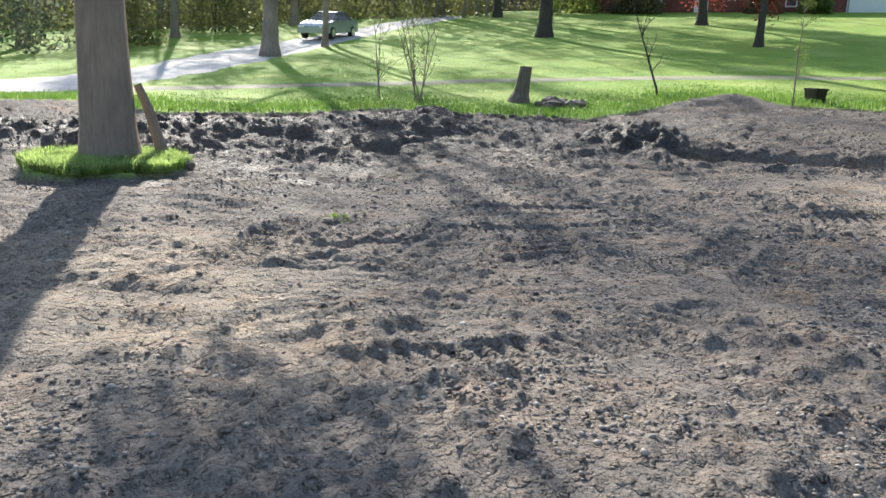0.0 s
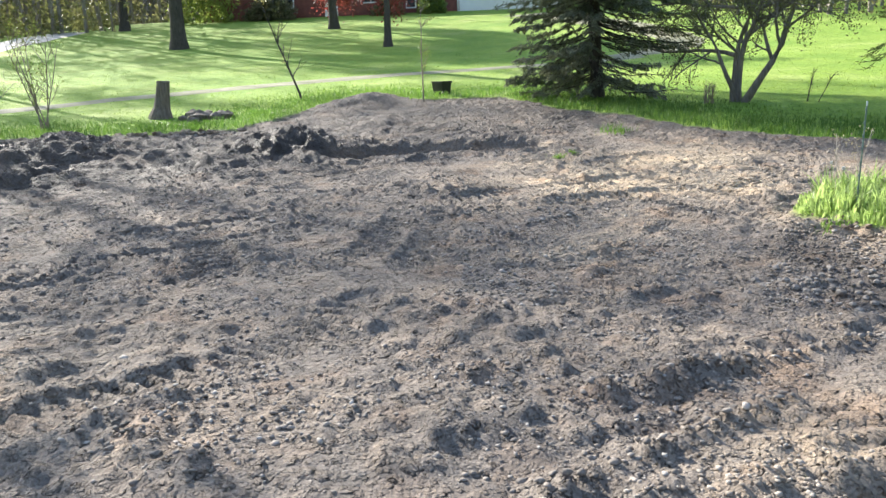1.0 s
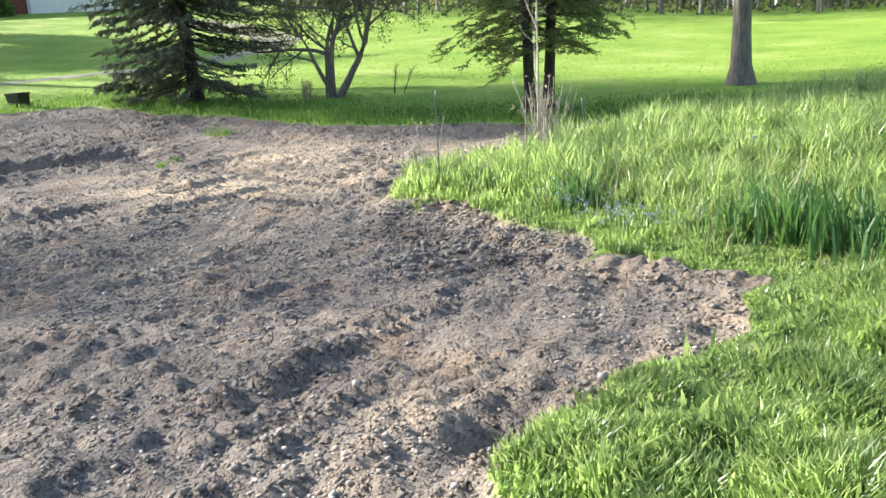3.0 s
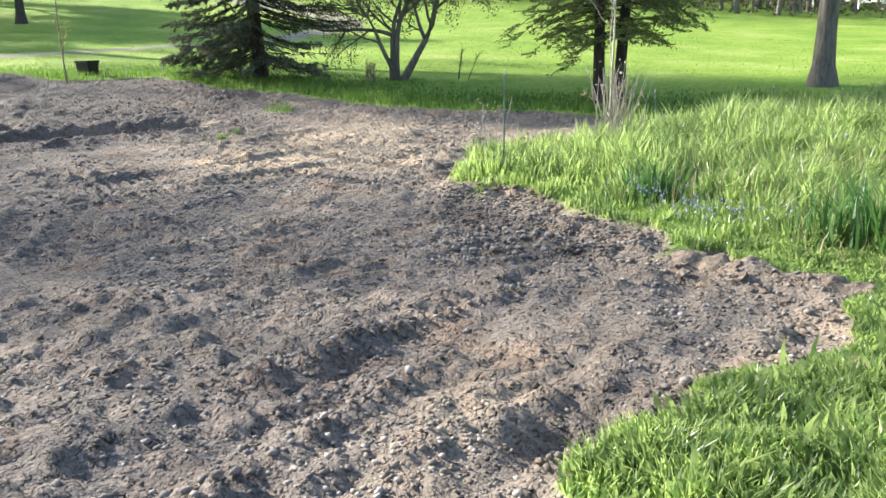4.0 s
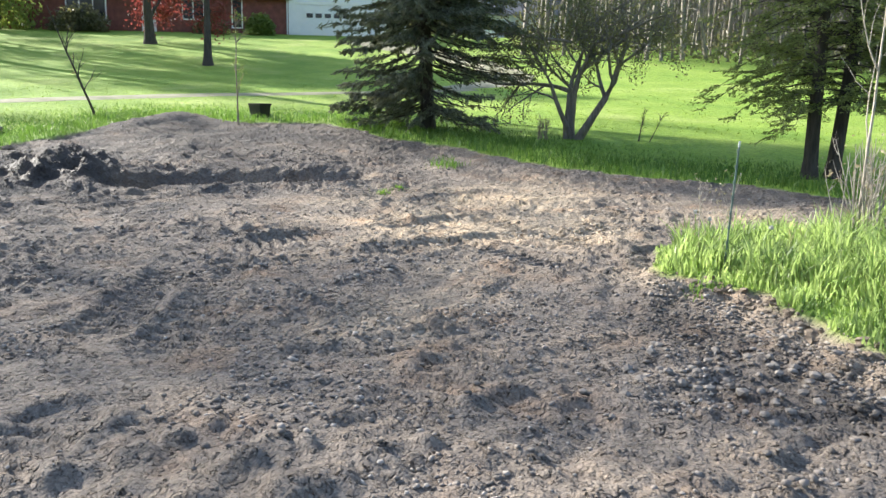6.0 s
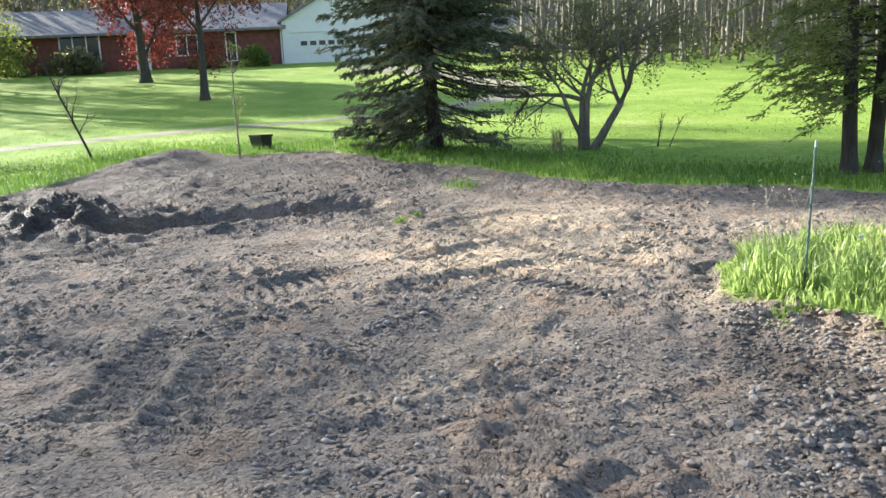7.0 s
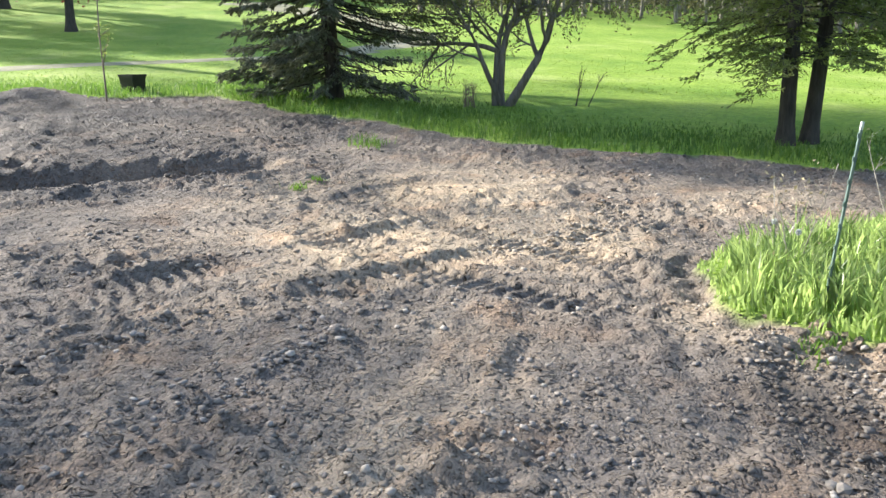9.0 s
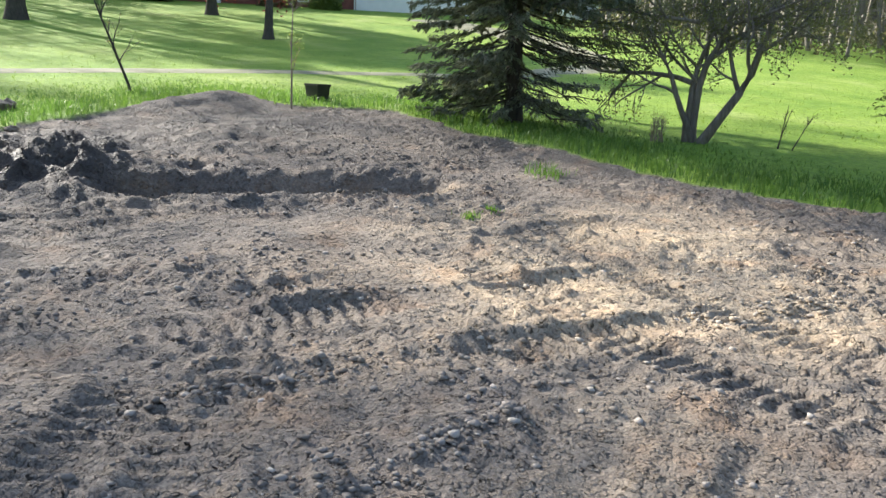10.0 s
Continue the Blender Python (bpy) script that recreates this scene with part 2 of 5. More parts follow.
def blades(x, y, z, height, width, rng, lean=.5, curl=.5, tuft=0.0):
    """Grass blades of three triangles each."""
    n = len(x)
    h = height * rng.uniform(.55, 1.25, n)
    az = rng.uniform(0, 2 * math.pi, n)
    if tuft:
        az = vnoise(x / tuft, y / tuft, 311) * 6 + vnoise(x / tuft / 3, y / tuft / 3, 312) * 3 + rng.normal(size=n) * 1.3
    ln = lean * h * rng.uniform(.1, 1.2, n)
    dx, dy = np.cos(az) * ln, np.sin(az) * ln
    tw = az + rng.uniform(-1, 1, n) + math.pi / 2
    wx, wy = np.cos(tw) * width * rng.uniform(.6, 1.3, n) / 2, np.sin(tw) * width / 2
    p = np.stack([x, y, z - .01], 1)
    mid = p + np.stack([dx * .35, dy * .35, h * .6], 1)
    tip = p + np.stack([dx, dy, h * (1 - curl * .3 * rng.uniform(0, 1, n))], 1)
    w = np.stack([wx, wy, wx * 0], 1)
    v = np.stack([p - w, p + w, mid + w * .8, mid - w * .8, tip], 1).reshape(-1, 3)
    i = np.arange(n)[:, None] * 5
    return v, np.concatenate([i + [[0, 1, 2]], i + [[0, 2, 3]], i + [[3, 2, 4]]], 0)


# ---- materials ----
def node_mat(name, rough=.8):
    m = bpy.data.materials.new(name)
    m.use_nodes = True
    nt = m.node_tree
    bsdf = nt.nodes["Principled BSDF"]
    bsdf.inputs["Roughness"].default_value = rough
    return m, nt, bsdf


def tex_noise(nt, scale, detail=5, rough=.6, vec=None):
    n = nt.nodes.new("ShaderNodeTexNoise")
    n.inputs["Scale"].default_value, n.inputs["Detail"].default_value, n.inputs["Roughness"].default_value = scale, detail, rough
    if vec is None:
        g = nt.nodes.new("ShaderNodeNewGeometry")
        vec = g.outputs["Position"]
    nt.links.new(vec, n.inputs["Vector"])
    return n.outputs["Fac"]


def ramp(nt, fac, *stops):
    r = nt.nodes.new("ShaderNodeValToRGB")
    while len(r.color_ramp.elements) < len(stops):
        r.color_ramp.elements.new(.5)
    for e, (p, c) in zip(r.color_ramp.elements, stops):
        e.position, e.color = p, (*c, 1)
    nt.links.new(fac, r.inputs[0])
    return r.outputs[0]


def mix(nt, fac, a, b, blend="MIX"):
    m = nt.nodes.new("ShaderNodeMix")
    m.data_type, m.blend_type = "RGBA", blend
    for sock, v in ((m.inputs[0], fac), (m.inputs[6], a), (m.inputs[7], b)):
        if hasattr(v, "is_output"):
            nt.links.new(v, sock)
        elif isinstance(v, (int, float)):
            sock.default_value = v
        else:
            sock.default_value = (*v, 1)
    return m.outputs[2]


def bump(nt, bsdf, fac, strength, dist):
    b = nt.nodes.new("ShaderNodeBump")
    b.inputs["Strength"].default_value, b.inputs["Distance"].default_value = strength, dist
    nt.links.new(fac, b.inputs["Height"])
    nt.links.new(b.outputs[0], bsdf.inputs["Normal"])


def plain(name, a, b, scale=6, rough=.75, bump_d=.004, metal=0.0, bscale=40):
    """A surface whose colour wanders between a and b, with fine relief."""
    m, nt, bsdf = node_mat(name, rough)
    nt.links.new(ramp(nt, tex_noise(nt, scale), (.3, a), (.7, b)), bsdf.inputs["Base Color"])
    bsdf.inputs["Metallic"].default_value = metal
    bump(nt, bsdf, tex_noise(nt, bscale, 4), .6, bump_d)
    return m


def leafy(name, dark, light, through_col, share=.45, rough=.5, patch=.5, depth=.72):
    """Thin leaves that let light through, each a little different."""
    m, nt, bsdf = node_mat(name, rough)
    g = nt.nodes.new("ShaderNodeNewGeometry")
    rnd = g.outputs["Random Per Island"]
    col = ramp(nt, rnd, (.0, dark), (1., light))
    wide = ramp(nt, tex_noise(nt, patch, 3), (.35, (depth, depth * 1.1, depth)), (.65, (1.12, 1.07, 1.05)))
    col = mix(nt, 1.0, col, wide, "MULTIPLY")
    nt.links.new(col, bsdf.inputs["Base Color"])
    bsdf.inputs["Specular IOR Level"].default_value = .45
    tr = nt.nodes.new("ShaderNodeBsdfTranslucent")
    tcol = mix(nt, 1.0, wide, through_col, "MULTIPLY")
    nt.links.new(tcol, tr.inputs[0])
    mx = nt.nodes.new("ShaderNodeMixShader")
    mx.inputs[0].default_value = share
    nt.links.new(bsdf.outputs[0], mx.inputs[1])
    nt.links.new(tr.outputs[0], mx.inputs[2])
    nt.links.new(mx.outputs[0], nt.nodes["Material Output"].inputs[0])
    return m


def bark(name, a, b, scale=9):
    m, nt, bsdf = node_mat(name, .9)
    tc = nt.nodes.new("ShaderNodeTexCoord")
    mp = nt.nodes.new("ShaderNodeMapping")
    mp.inputs["Scale"].default_value = (1, 1, .16)
    nt.links.new(tc.outputs["Object"], mp.inputs[0])
    f = tex_noise(nt, scale * 2.2, 6, .65, mp.outputs[0])
    wide = tex_noise(nt, 1.3, 3)
    col = ramp(nt, f, (.3, a), (.68, b))
    col = mix(nt, 1.0, col, ramp(nt, wide, (.3, (.7, .7, .7)), (.7, (1.1, 1.08, 1.05))), "MULTIPLY")
    nt.links.new(col, bsdf.inputs["Base Color"])
    bump(nt, bsdf, f, 1.0, .03)
    return m


def ground_material():
    m, nt, bsdf = node_mat("ground", .9)
    at = nt.nodes.new("ShaderNodeAttribute")
    at.attribute_name = "cover"
    sep = nt.nodes.new("ShaderNodeSeparateColor")
    nt.links.new(at.outputs["Color"], sep.inputs[0])
    dirt, wet_and_shade, dry = sep.outputs[0], sep.outputs[1], sep.outputs[2]
    big, mid, fine, grit = tex_noise(nt, .9, 4), tex_noise(nt, 6, 5), tex_noise(nt, 28, 5, .7), tex_noise(nt, 120, 3)
    soil = ramp(nt, mid, (.3, (.135, .116, .099)), (.52, (.225, .192, .162)), (.75, (.31, .263, .215)))
    soil = mix(nt, .55, soil, ramp(nt, fine, (.28, (.085, .076, .067)), (.5, (.22, .192, .164)), (.72, (.40, .35, .30))))
    # pale colour of real dry earth and of the painted sunlit patch
    clay_and_sun = ramp(nt, mid, (.3, (.42, .335, .24)), (.7, (.61, .505, .37)))
    clay_and_sun = mix(nt, .35, clay_and_sun, ramp(nt, fine, (.3, (.22, .175, .125)), (.7, (.54, .46, .36))))
    soil = mix(nt, dry, soil, clay_and_sun)
    tone = ramp(nt, big, (.34, (.80, .80, .82)), (.5, (1.0, .98, .96)), (.66, (1.32, 1.22, 1.10)))
    soil = mix(nt, .8, soil, tone, "MULTIPLY")
    rust = ramp(nt, tex_noise(nt, 1.6, 3), (.54, (1, 1, 1)), (.7, (1.14, .97, .84)))
    soil = mix(nt, .8, soil, rust, "MULTIPLY")
    def lumps_tex(scale, share, cut):
        """Rounded lumps in some of the cells: height, and each cell's random value."""
        geo = nt.nodes.new("ShaderNodeNewGeometry")
        wn = nt.nodes.new("ShaderNodeTexNoise")
        wn.inputs["Scale"].default_value = scale * 1.1
        nt.links.new(geo.outputs["Position"], wn.inputs["Vector"])
        warp = nt.nodes.new("ShaderNodeMix")
        warp.data_type, warp.blend_type = "RGBA", "LINEAR_LIGHT"
        warp.inputs[0].default_value = .35 / scale
        nt.links.new(geo.outputs["Position"], warp.inputs[6])
        nt.links.new(wn.outputs["Color"], warp.inputs[7])
        vor = nt.nodes.new("ShaderNodeTexVoronoi")
        vor.inputs["Scale"].default_value = scale
        nt.links.new(warp.outputs[2], vor.inputs["Vector"])
        cell = nt.nodes.new("ShaderNodeSeparateColor")
        nt.links.new(vor.outputs["Color"], cell.inputs[0])
        dome = ramp(nt, vor.outputs["Distance"], (.0, (1, 1, 1)), (cut * .5, (.8, .8, .8)), (cut * .85, (.35, .35, .35)), (cut, (0, 0, 0)))
        size = ramp(nt, cell.outputs[1], (share - .15, (0, 0, 0)), (share, (.5, .5, .5)), (1., (1, 1, 1)))
        return mix(nt, 1.0, dome, size, "MULTIPLY"), cell.outputs[0]

    pebbles, tint = lumps_tex(30, .45, .55)
    crumbs, tint_small = lumps_tex(62, .35, .6)
    clumps, _ = lumps_tex(12, .5, .5)
    soil = mix(nt, mix(nt, 1.0, pebbles, (.9, .9, .9), "MULTIPLY"), soil, mix(nt, 1.0, soil, ramp(nt, tint, (.0, (.7, .7, .72)), (.5, (1.1, 1.08, 1.06)), (.92, (1.4, 1.36, 1.3)), (1., (2.0, 1.95, 1.88))), "MULTIPLY"))
    soil = mix(nt, .4, soil, ramp(nt, tint_small, (.0, (.72, .72, .73)), (.6, (1, 1, 1)), (1., (1.45, 1.42, 1.38))), "MULTIPLY")
    # dark colour for moist soil and for shade painted into hollows
    soil = mix(nt, wet_and_shade, soil, (.042, .035, .03))
    soil = mix(nt, .35, soil, ramp(nt, grit, (.32, (.45, .45, .45)), (.6, (1.1, 1.1, 1.1))), "MULTIPLY")
    lawn = ramp(nt, tex_noise(nt, 4, 5, .7), (.25, (.09, .20, .015)), (.55, (.21, .34, .035)), (.8, (.36, .46, .09)))
    lawn = mix(nt, .5, lawn, ramp(nt, tex_noise(nt, .35, 4), (.3, (.13, .27, .02)), (.55, (.30, .41, .06)), (.75, (.54, .57, .21))))
    blade = tex_noise(nt, 11, 6, .75)
    lawn = mix(nt, .85, lawn, ramp(nt, blade, (.32, (.5, .55, .5)), (.5, (1, 1, 1)), (.68, (1.35, 1.28, 1.2))), "MULTIPLY")
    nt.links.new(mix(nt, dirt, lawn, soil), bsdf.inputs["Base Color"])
    bsdf.inputs["Specular IOR Level"].default_value = .35
    rg = nt.nodes.new("ShaderNodeMapRange")
    rg.inputs["To Min"].default_value, rg.inputs["To Max"].default_value = .92, .62
    nt.links.new(wet_and_shade, rg.inputs["Value"])
    nt.links.new(rg.outputs[0], bsdf.inputs["Roughness"])
    turf = nt.nodes.new("ShaderNodeBump")
    turf.inputs["Distance"].default_value, turf.inputs["Strength"].default_value = .05, .7
    nt.links.new(mix(nt, dirt, blade, (.5, .5, .5)), turf.inputs["Height"])
    last = turf.outputs[0]
    for height, strength, dist in ((clumps, 1.0, .075), (pebbles, 1.0, .036), (crumbs, .9, .012), (fine, .8, .022), (grit, .5, .005)):
        b = nt.nodes.new("ShaderNodeBump")
        b.inputs["Distance"].default_value = dist
        much = nt.nodes.new("ShaderNodeMath")
        much.operation = "MULTIPLY"
        much.inputs[1].default_value = strength
        nt.links.new(dirt, much.inputs[0])
        nt.links.new(much.outputs[0], b.inputs["Strength"])
        nt.links.new(height, b.inputs["Height"])
        nt.links.new(last, b.inputs["Normal"])
        last = b.outputs[0]
    nt.links.new(last, bsdf.inputs["Normal"])
    return m


def clod_material():
    m, nt, bsdf = node_mat("clods", .95)
    g = nt.nodes.new("ShaderNodeNewGeometry")
    col = ramp(nt, g.outputs["Random Per Island"], (.0, (.13, .113, .097)), (.5, (.25, .22, .19)), (.85, (.34, .3, .26)), (1., (.48, .44, .39)))
    dry_and_sun = ramp(nt, g.outputs["Random Per Island"], (.0, (.28, .22, .16)), (.6, (.5, .41, .3)), (1., (.66, .57, .46)))
    at = nt.nodes.new("ShaderNodeAttribute")
    at.attribute_name = "cover"
    sep = nt.nodes.new("ShaderNodeSeparateColor")
    nt.links.new(at.outputs["Color"], sep.inputs[0])
    col = mix(nt, sep.outputs[2], col, dry_and_sun)
    # same dark colour for moist clods and painted shade
    col = mix(nt, sep.outputs[1], col, (.045, .037, .03))
    col = mix(nt, .4, col, ramp(nt, tex_noise(nt, 60, 4), (.3, (.5, .5, .5)), (.7, (1.15, 1.12, 1.1))), "MULTIPLY")
    nt.links.new(col, bsdf.inputs["Base Color"])
    bump(nt, bsdf, tex_noise(nt, 90, 4), .8, .006)
    return m


GROUND = ground_material()
CLODS = clod_material()
GRASS = leafy("grass", (.07, .15, .03), (.38, .46, .18), (.60, .80, .27), .5, .32, 4.5, .45)
# darker copy of the grass: the fringe's shade is in its colour
SHADED_FRINGE = leafy("shaded_fringe_grass", (.05, .12, .02), (.14, .22, .045), (.24, .42, .07), .38)
LAWN = leafy("lawn_grass", (.09, .17, .02), (.21, .29, .05), (.42, .60, .09), .42)
STRAW = leafy("straw", (.34, .27, .15), (.55, .47, .30), (.4, .34, .2), .3)
DAFF = leafy("blue_green_leaves", (.05, .13, .04), (.10, .2, .07), (.16, .34, .08), .35)
SPRUCE = leafy("spruce_needles", (.07, .085, .06), (.26, .275, .21), (.24, .27, .15), .3, .7)
HEMLOCK = leafy("hemlock_needles", (.08, .11, .04), (.23, .27, .10), (.40, .46, .14), .45, .6)
LEAF = leafy("young_leaves", (.12, .17, .04), (.22, .27, .08), (.36, .44, .1), .45)
BUDS = leafy("bud_leaves", (.13, .13, .06), (.24, .23, .11), (.26, .27, .1), .4)
REDLEAF = leafy("red_leaves", (.13, .035, .035), (.28, .08, .075), (.34, .075, .065), .42)
WOODLEAF = leafy("wood_leaves", (.07, .07, .04), (.22, .2, .13), (.24, .24, .1), .4)
BARK = bark("grey_brown_bark", (.25, .195, .155), (.35, .28, .225))
BARK_MID = bark("brown_bark", (.11, .097, .083), (.27, .24, .205))
BARK_DARK = bark("dark_bark", (.035, .03, .026), (.10, .085, .07))
BARK_PALE = bark("pale_bark", (.34, .30, .25), (.56, .51, .44))
BARK_FAR = bark("far_bark", (.17, .15, .125), (.34, .31, .27), 5)

# ---- ground ----
def spaced(lo, a, b, hi, fine, mid_lo, mid_hi, coarse_at, grow=1.09):
    """Lines from lo to hi: fine between a and b, widening outside."""
    up, s = [b], fine
    while up[-1] < hi:
        s = min(s * 1.014, coarse_at) if up[-1] < mid_hi else s * grow
        up.append(up[-1] + s)
    down, s = [a], fine
    while down[-1] > lo:
        s = min(s * 1.03, coarse_at) if down[-1] > mid_lo else s * grow
        down.append(down[-1] - s)
    return np.array(down[:0:-1] + list(np.arange(a, b, fine)) + up)


GX = spaced(-400, 1.3, 9.6, 900, .026, -1, 21, .075)
GY = spaced(-500, -2.6, 5.2, 700, .026, -5, 16, .085)


def cover_at(x, y):
    """Earth, moist soil plus painted shade, and pale dry soil plus painted sunlight."""
    d = dirtness(x, y)
    c = np.zeros((len(x), 4), np.float32)
    c[:, 0] = np.maximum(step(-.05, .06, d), step(84, 96, np.hypot(x, y)))
    q, s = along(x, y, BERM)
    wet_and_shade = np.exp(-(q / 1.3) ** 2) * .85
    far = step(84, 96, np.hypot(x, y))
    wet_and_shade = np.maximum(wet_and_shade, 1.1 * np.exp(-(((x - 5.2) / 1.9) ** 2 + ((y - 8.7) / 1.3) ** 2)) * (.65 + .5 * vnoise(x / .5, y / .5, 7)))
    # moist dark soil round the mound, with the trees' shade painted in
    wet_and_shade = np.maximum(wet_and_shade, .8 * np.exp(-(((x - 11.8) / 4.6) ** 2 + ((y - 8.6) / 3.0) ** 2)) * (.75 + .5 * fbm(x, y, .9, 3, 10)))
    # darker earth in the small dip
    wet_and_shade = np.maximum(wet_and_shade, .55 * np.exp(-(((x - 2.72) / .35) ** 2 + ((y + .95) / .28) ** 2)))
    # shade inside the small hole, painted as dark earth
    wet_and_shade = np.maximum(wet_and_shade, .95 * np.exp(-(((x - 7.86) / .10) ** 2 + ((y + .43) / .09) ** 2)))
    q, s = along(x, y, [(7.0, -.35), (6.2, -.75), (5.3, -1.1)])
    wet_and_shade = np.maximum(wet_and_shade, .5 * np.exp(-(q / .3) ** 2))
    wet_and_shade = np.maximum(wet_and_shade, .7 * np.exp(-(((x - 17.0) / 3.4) ** 4 + ((y - 7.8) / 3.6) ** 4)) * (.8 + .4 * fbm(x, y, 1.1, 3, 12)))
    # shade down in the trench, put into the earth colour
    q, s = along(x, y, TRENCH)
    wet_and_shade = np.maximum(wet_and_shade, .6 * np.exp(-(q / .35) ** 2))
    wet_and_shade = np.maximum(wet_and_shade, .62 * np.exp(-(along(x, y, MUD)[0] / 1.5) ** 4))
    c[:, 1] = np.clip(wet_and_shade + .15 * vnoise(x / .4, y / .4, 8), 0, 1)
    u, w = x - 10.9 + .35 * (y - 1.6), y - 1.6 - .25 * (x - 10.9)
    dry = np.exp(-((u / 2.5) ** 4 + (w / 1.9) ** 4)) * 1.15
    dry = np.maximum(dry, .65 * np.exp(-(((x - 11.3) / 1.3) ** 2 + ((y + 1.2) / 1.2) ** 2)))
    dry = np.maximum(dry, 1.1 * np.exp(-(along(x, y, [(12.75, 4.9), (13.4, 4.0)])[0] / .28) ** 4))
    dry = np.maximum(dry, .5 * np.exp(-(along(x, y, [(6.2, 1.3), (7.0, 1.1), (7.9, 1.2)])[0] / .45) ** 2))
    dry = np.maximum(dry, .45 * np.exp(-(along(x, y, [(2.2, -.3), (2.9, -.55), (3.9, -1.2)])[0] / .3) ** 2))
    # pool of sunlight left of the yard, painted as pale earth
    dry = np.maximum(dry, 1.05 * np.exp(-(((x - 1.9) / 1.0) ** 2 + ((y - 4.3) / 1.6) ** 2)))
    dry = np.maximum(dry, .45 * np.exp(-((d - .1) / .25) ** 2) * (x < 9) * (y < 0))
    c[:, 2] = np.clip(dry * (.85 + .45 * fbm(x, y, .9, 3, 9)), 0, 1) * (1 - .8 * c[:, 1])
    c[:, 1] = np.maximum(c[:, 1] * (1 - far), .35 * far)
    c[:, 3] = 1
    return c


def set_cover(me, colours):
    at = me.color_attributes.new("cover", "FLOAT_COLOR", "POINT")
    at.data.foreach_set("color", np.asarray(colours, np.float32).ravel())


def build_ground():
    X, Y = np.meshgrid(GX, GY)
    x, y = X.ravel(), Y.ravel()
    v = np.stack([x, y, ground_z(x, y)], 1)
    nx, ny = len(GX), len(GY)
    i = (np.arange(ny - 1)[:, None] * nx + np.arange(nx - 1)[None]).ravel()
    me = mesh_np("ground", v, np.stack([i, i + 1, i + nx + 1, i + nx], 1), True)
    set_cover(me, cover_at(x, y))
    thing("ground", me, GROUND, "torn-up bare earth yard running out into sunlit green lawn", "ground", kind="structure")


build_ground()


def strip(name, line, width, material, label, lift=.03, seed=1):
    """A band of gravel laid along the ground, with ragged edges."""
    line = np.asarray(line, float)
    seg = np.hypot(*np.diff(line, axis=0).T)
    s = np.concatenate([[0], np.cumsum(seg)])
    n = int(s[-1] / .35)
    t = np.linspace(0, s[-1], n)
    p = np.stack([soften(np.interp(t, s, line[:, k]), 8, "reflect") for k in (0, 1)], 1)
    d = np.gradient(p, axis=0)
    d /= np.linalg.norm(d, axis=1)[:, None]
    nrm = np.stack([-d[:, 1], d[:, 0]], 1)
    across = np.linspace(-1, 1, 9)
    wob = 1 + .12 * vnoise(t / .9, t * 0 + seed, seed) + .1 * vnoise(t / 3, t * 0 - seed, seed + 1)
    w = np.interp(t, s, width) if not isinstance(width, (int, float)) else np.full(n, width)
    pos = p[:, None] + nrm[:, None] * (across[None, :, None] * (w * wob / 2)[:, None, None])
    z = ground_z(pos[..., 0].ravel(), pos[..., 1].ravel()).reshape(n, 9) + lift * (1 - across ** 4)[None] + .004
    v = np.concatenate([pos, z[..., None]], 2).reshape(-1, 3)
    i = (np.arange(n - 1)[:, None] * 9 + np.arange(8)[None]).ravel()
    return thing(name, mesh_np(name, v, np.stack([i, i + 9, i + 10, i + 1], 1), True), material, label, "road", kind="structure")


GRAVEL = plain("pale_gravel", (.42, .40, .37), (.64, .61, .57), 3, .9, .015)
TRACKMAT = plain("worn_track", (.17, .18, .08), (.36, .33, .23), 1.2, .9, .015)
ROAD = [(-14, 22.5), (0, 22.6), (5.0, 22.7), (10.5, 26.5), (18.6, 34.7), (26.6, 39.8), (36, 45.5), (44, 49)]
TRACK = [(5.2, 22.4), (8.2, 21.8), (14.5, 19.1), (18.3, 17.7), (20.7, 16.3), (24.6, 13.6), (27.4, 9.7), (30, 6.2), (33, 4.6)]
PAD = [(29.5, 8.5), (32, 5.2), (38, 4.5), (47, 10), (56, 19.5)]
strip("road", ROAD, [4.2, 4, 3.7, 3.4, 4.2, 3.3, 3.4, 3.4], GRAVEL, "pale sunlit gravel driveway curving up beside the lawn")
strip("road_track", TRACK, 1.05, TRACKMAT, "narrow worn gravel track crossing the lawn", .02, 3)
strip("road_pad", PAD, [1.2, 1.8, 2, 2.6, 4], TRACKMAT, "tan gravel drive leading up to the garage", .025, 5)

# ---- grass ----
rng = np.random.default_rng(4)


def scatter(poly, n):
    a = np.array(poly)
    x = rng.uniform(a[:, 0].min(), a[:, 0].max(), n)
    y = rng.uniform(a[:, 1].min(), a[:, 1].max(), n)
    return x, y


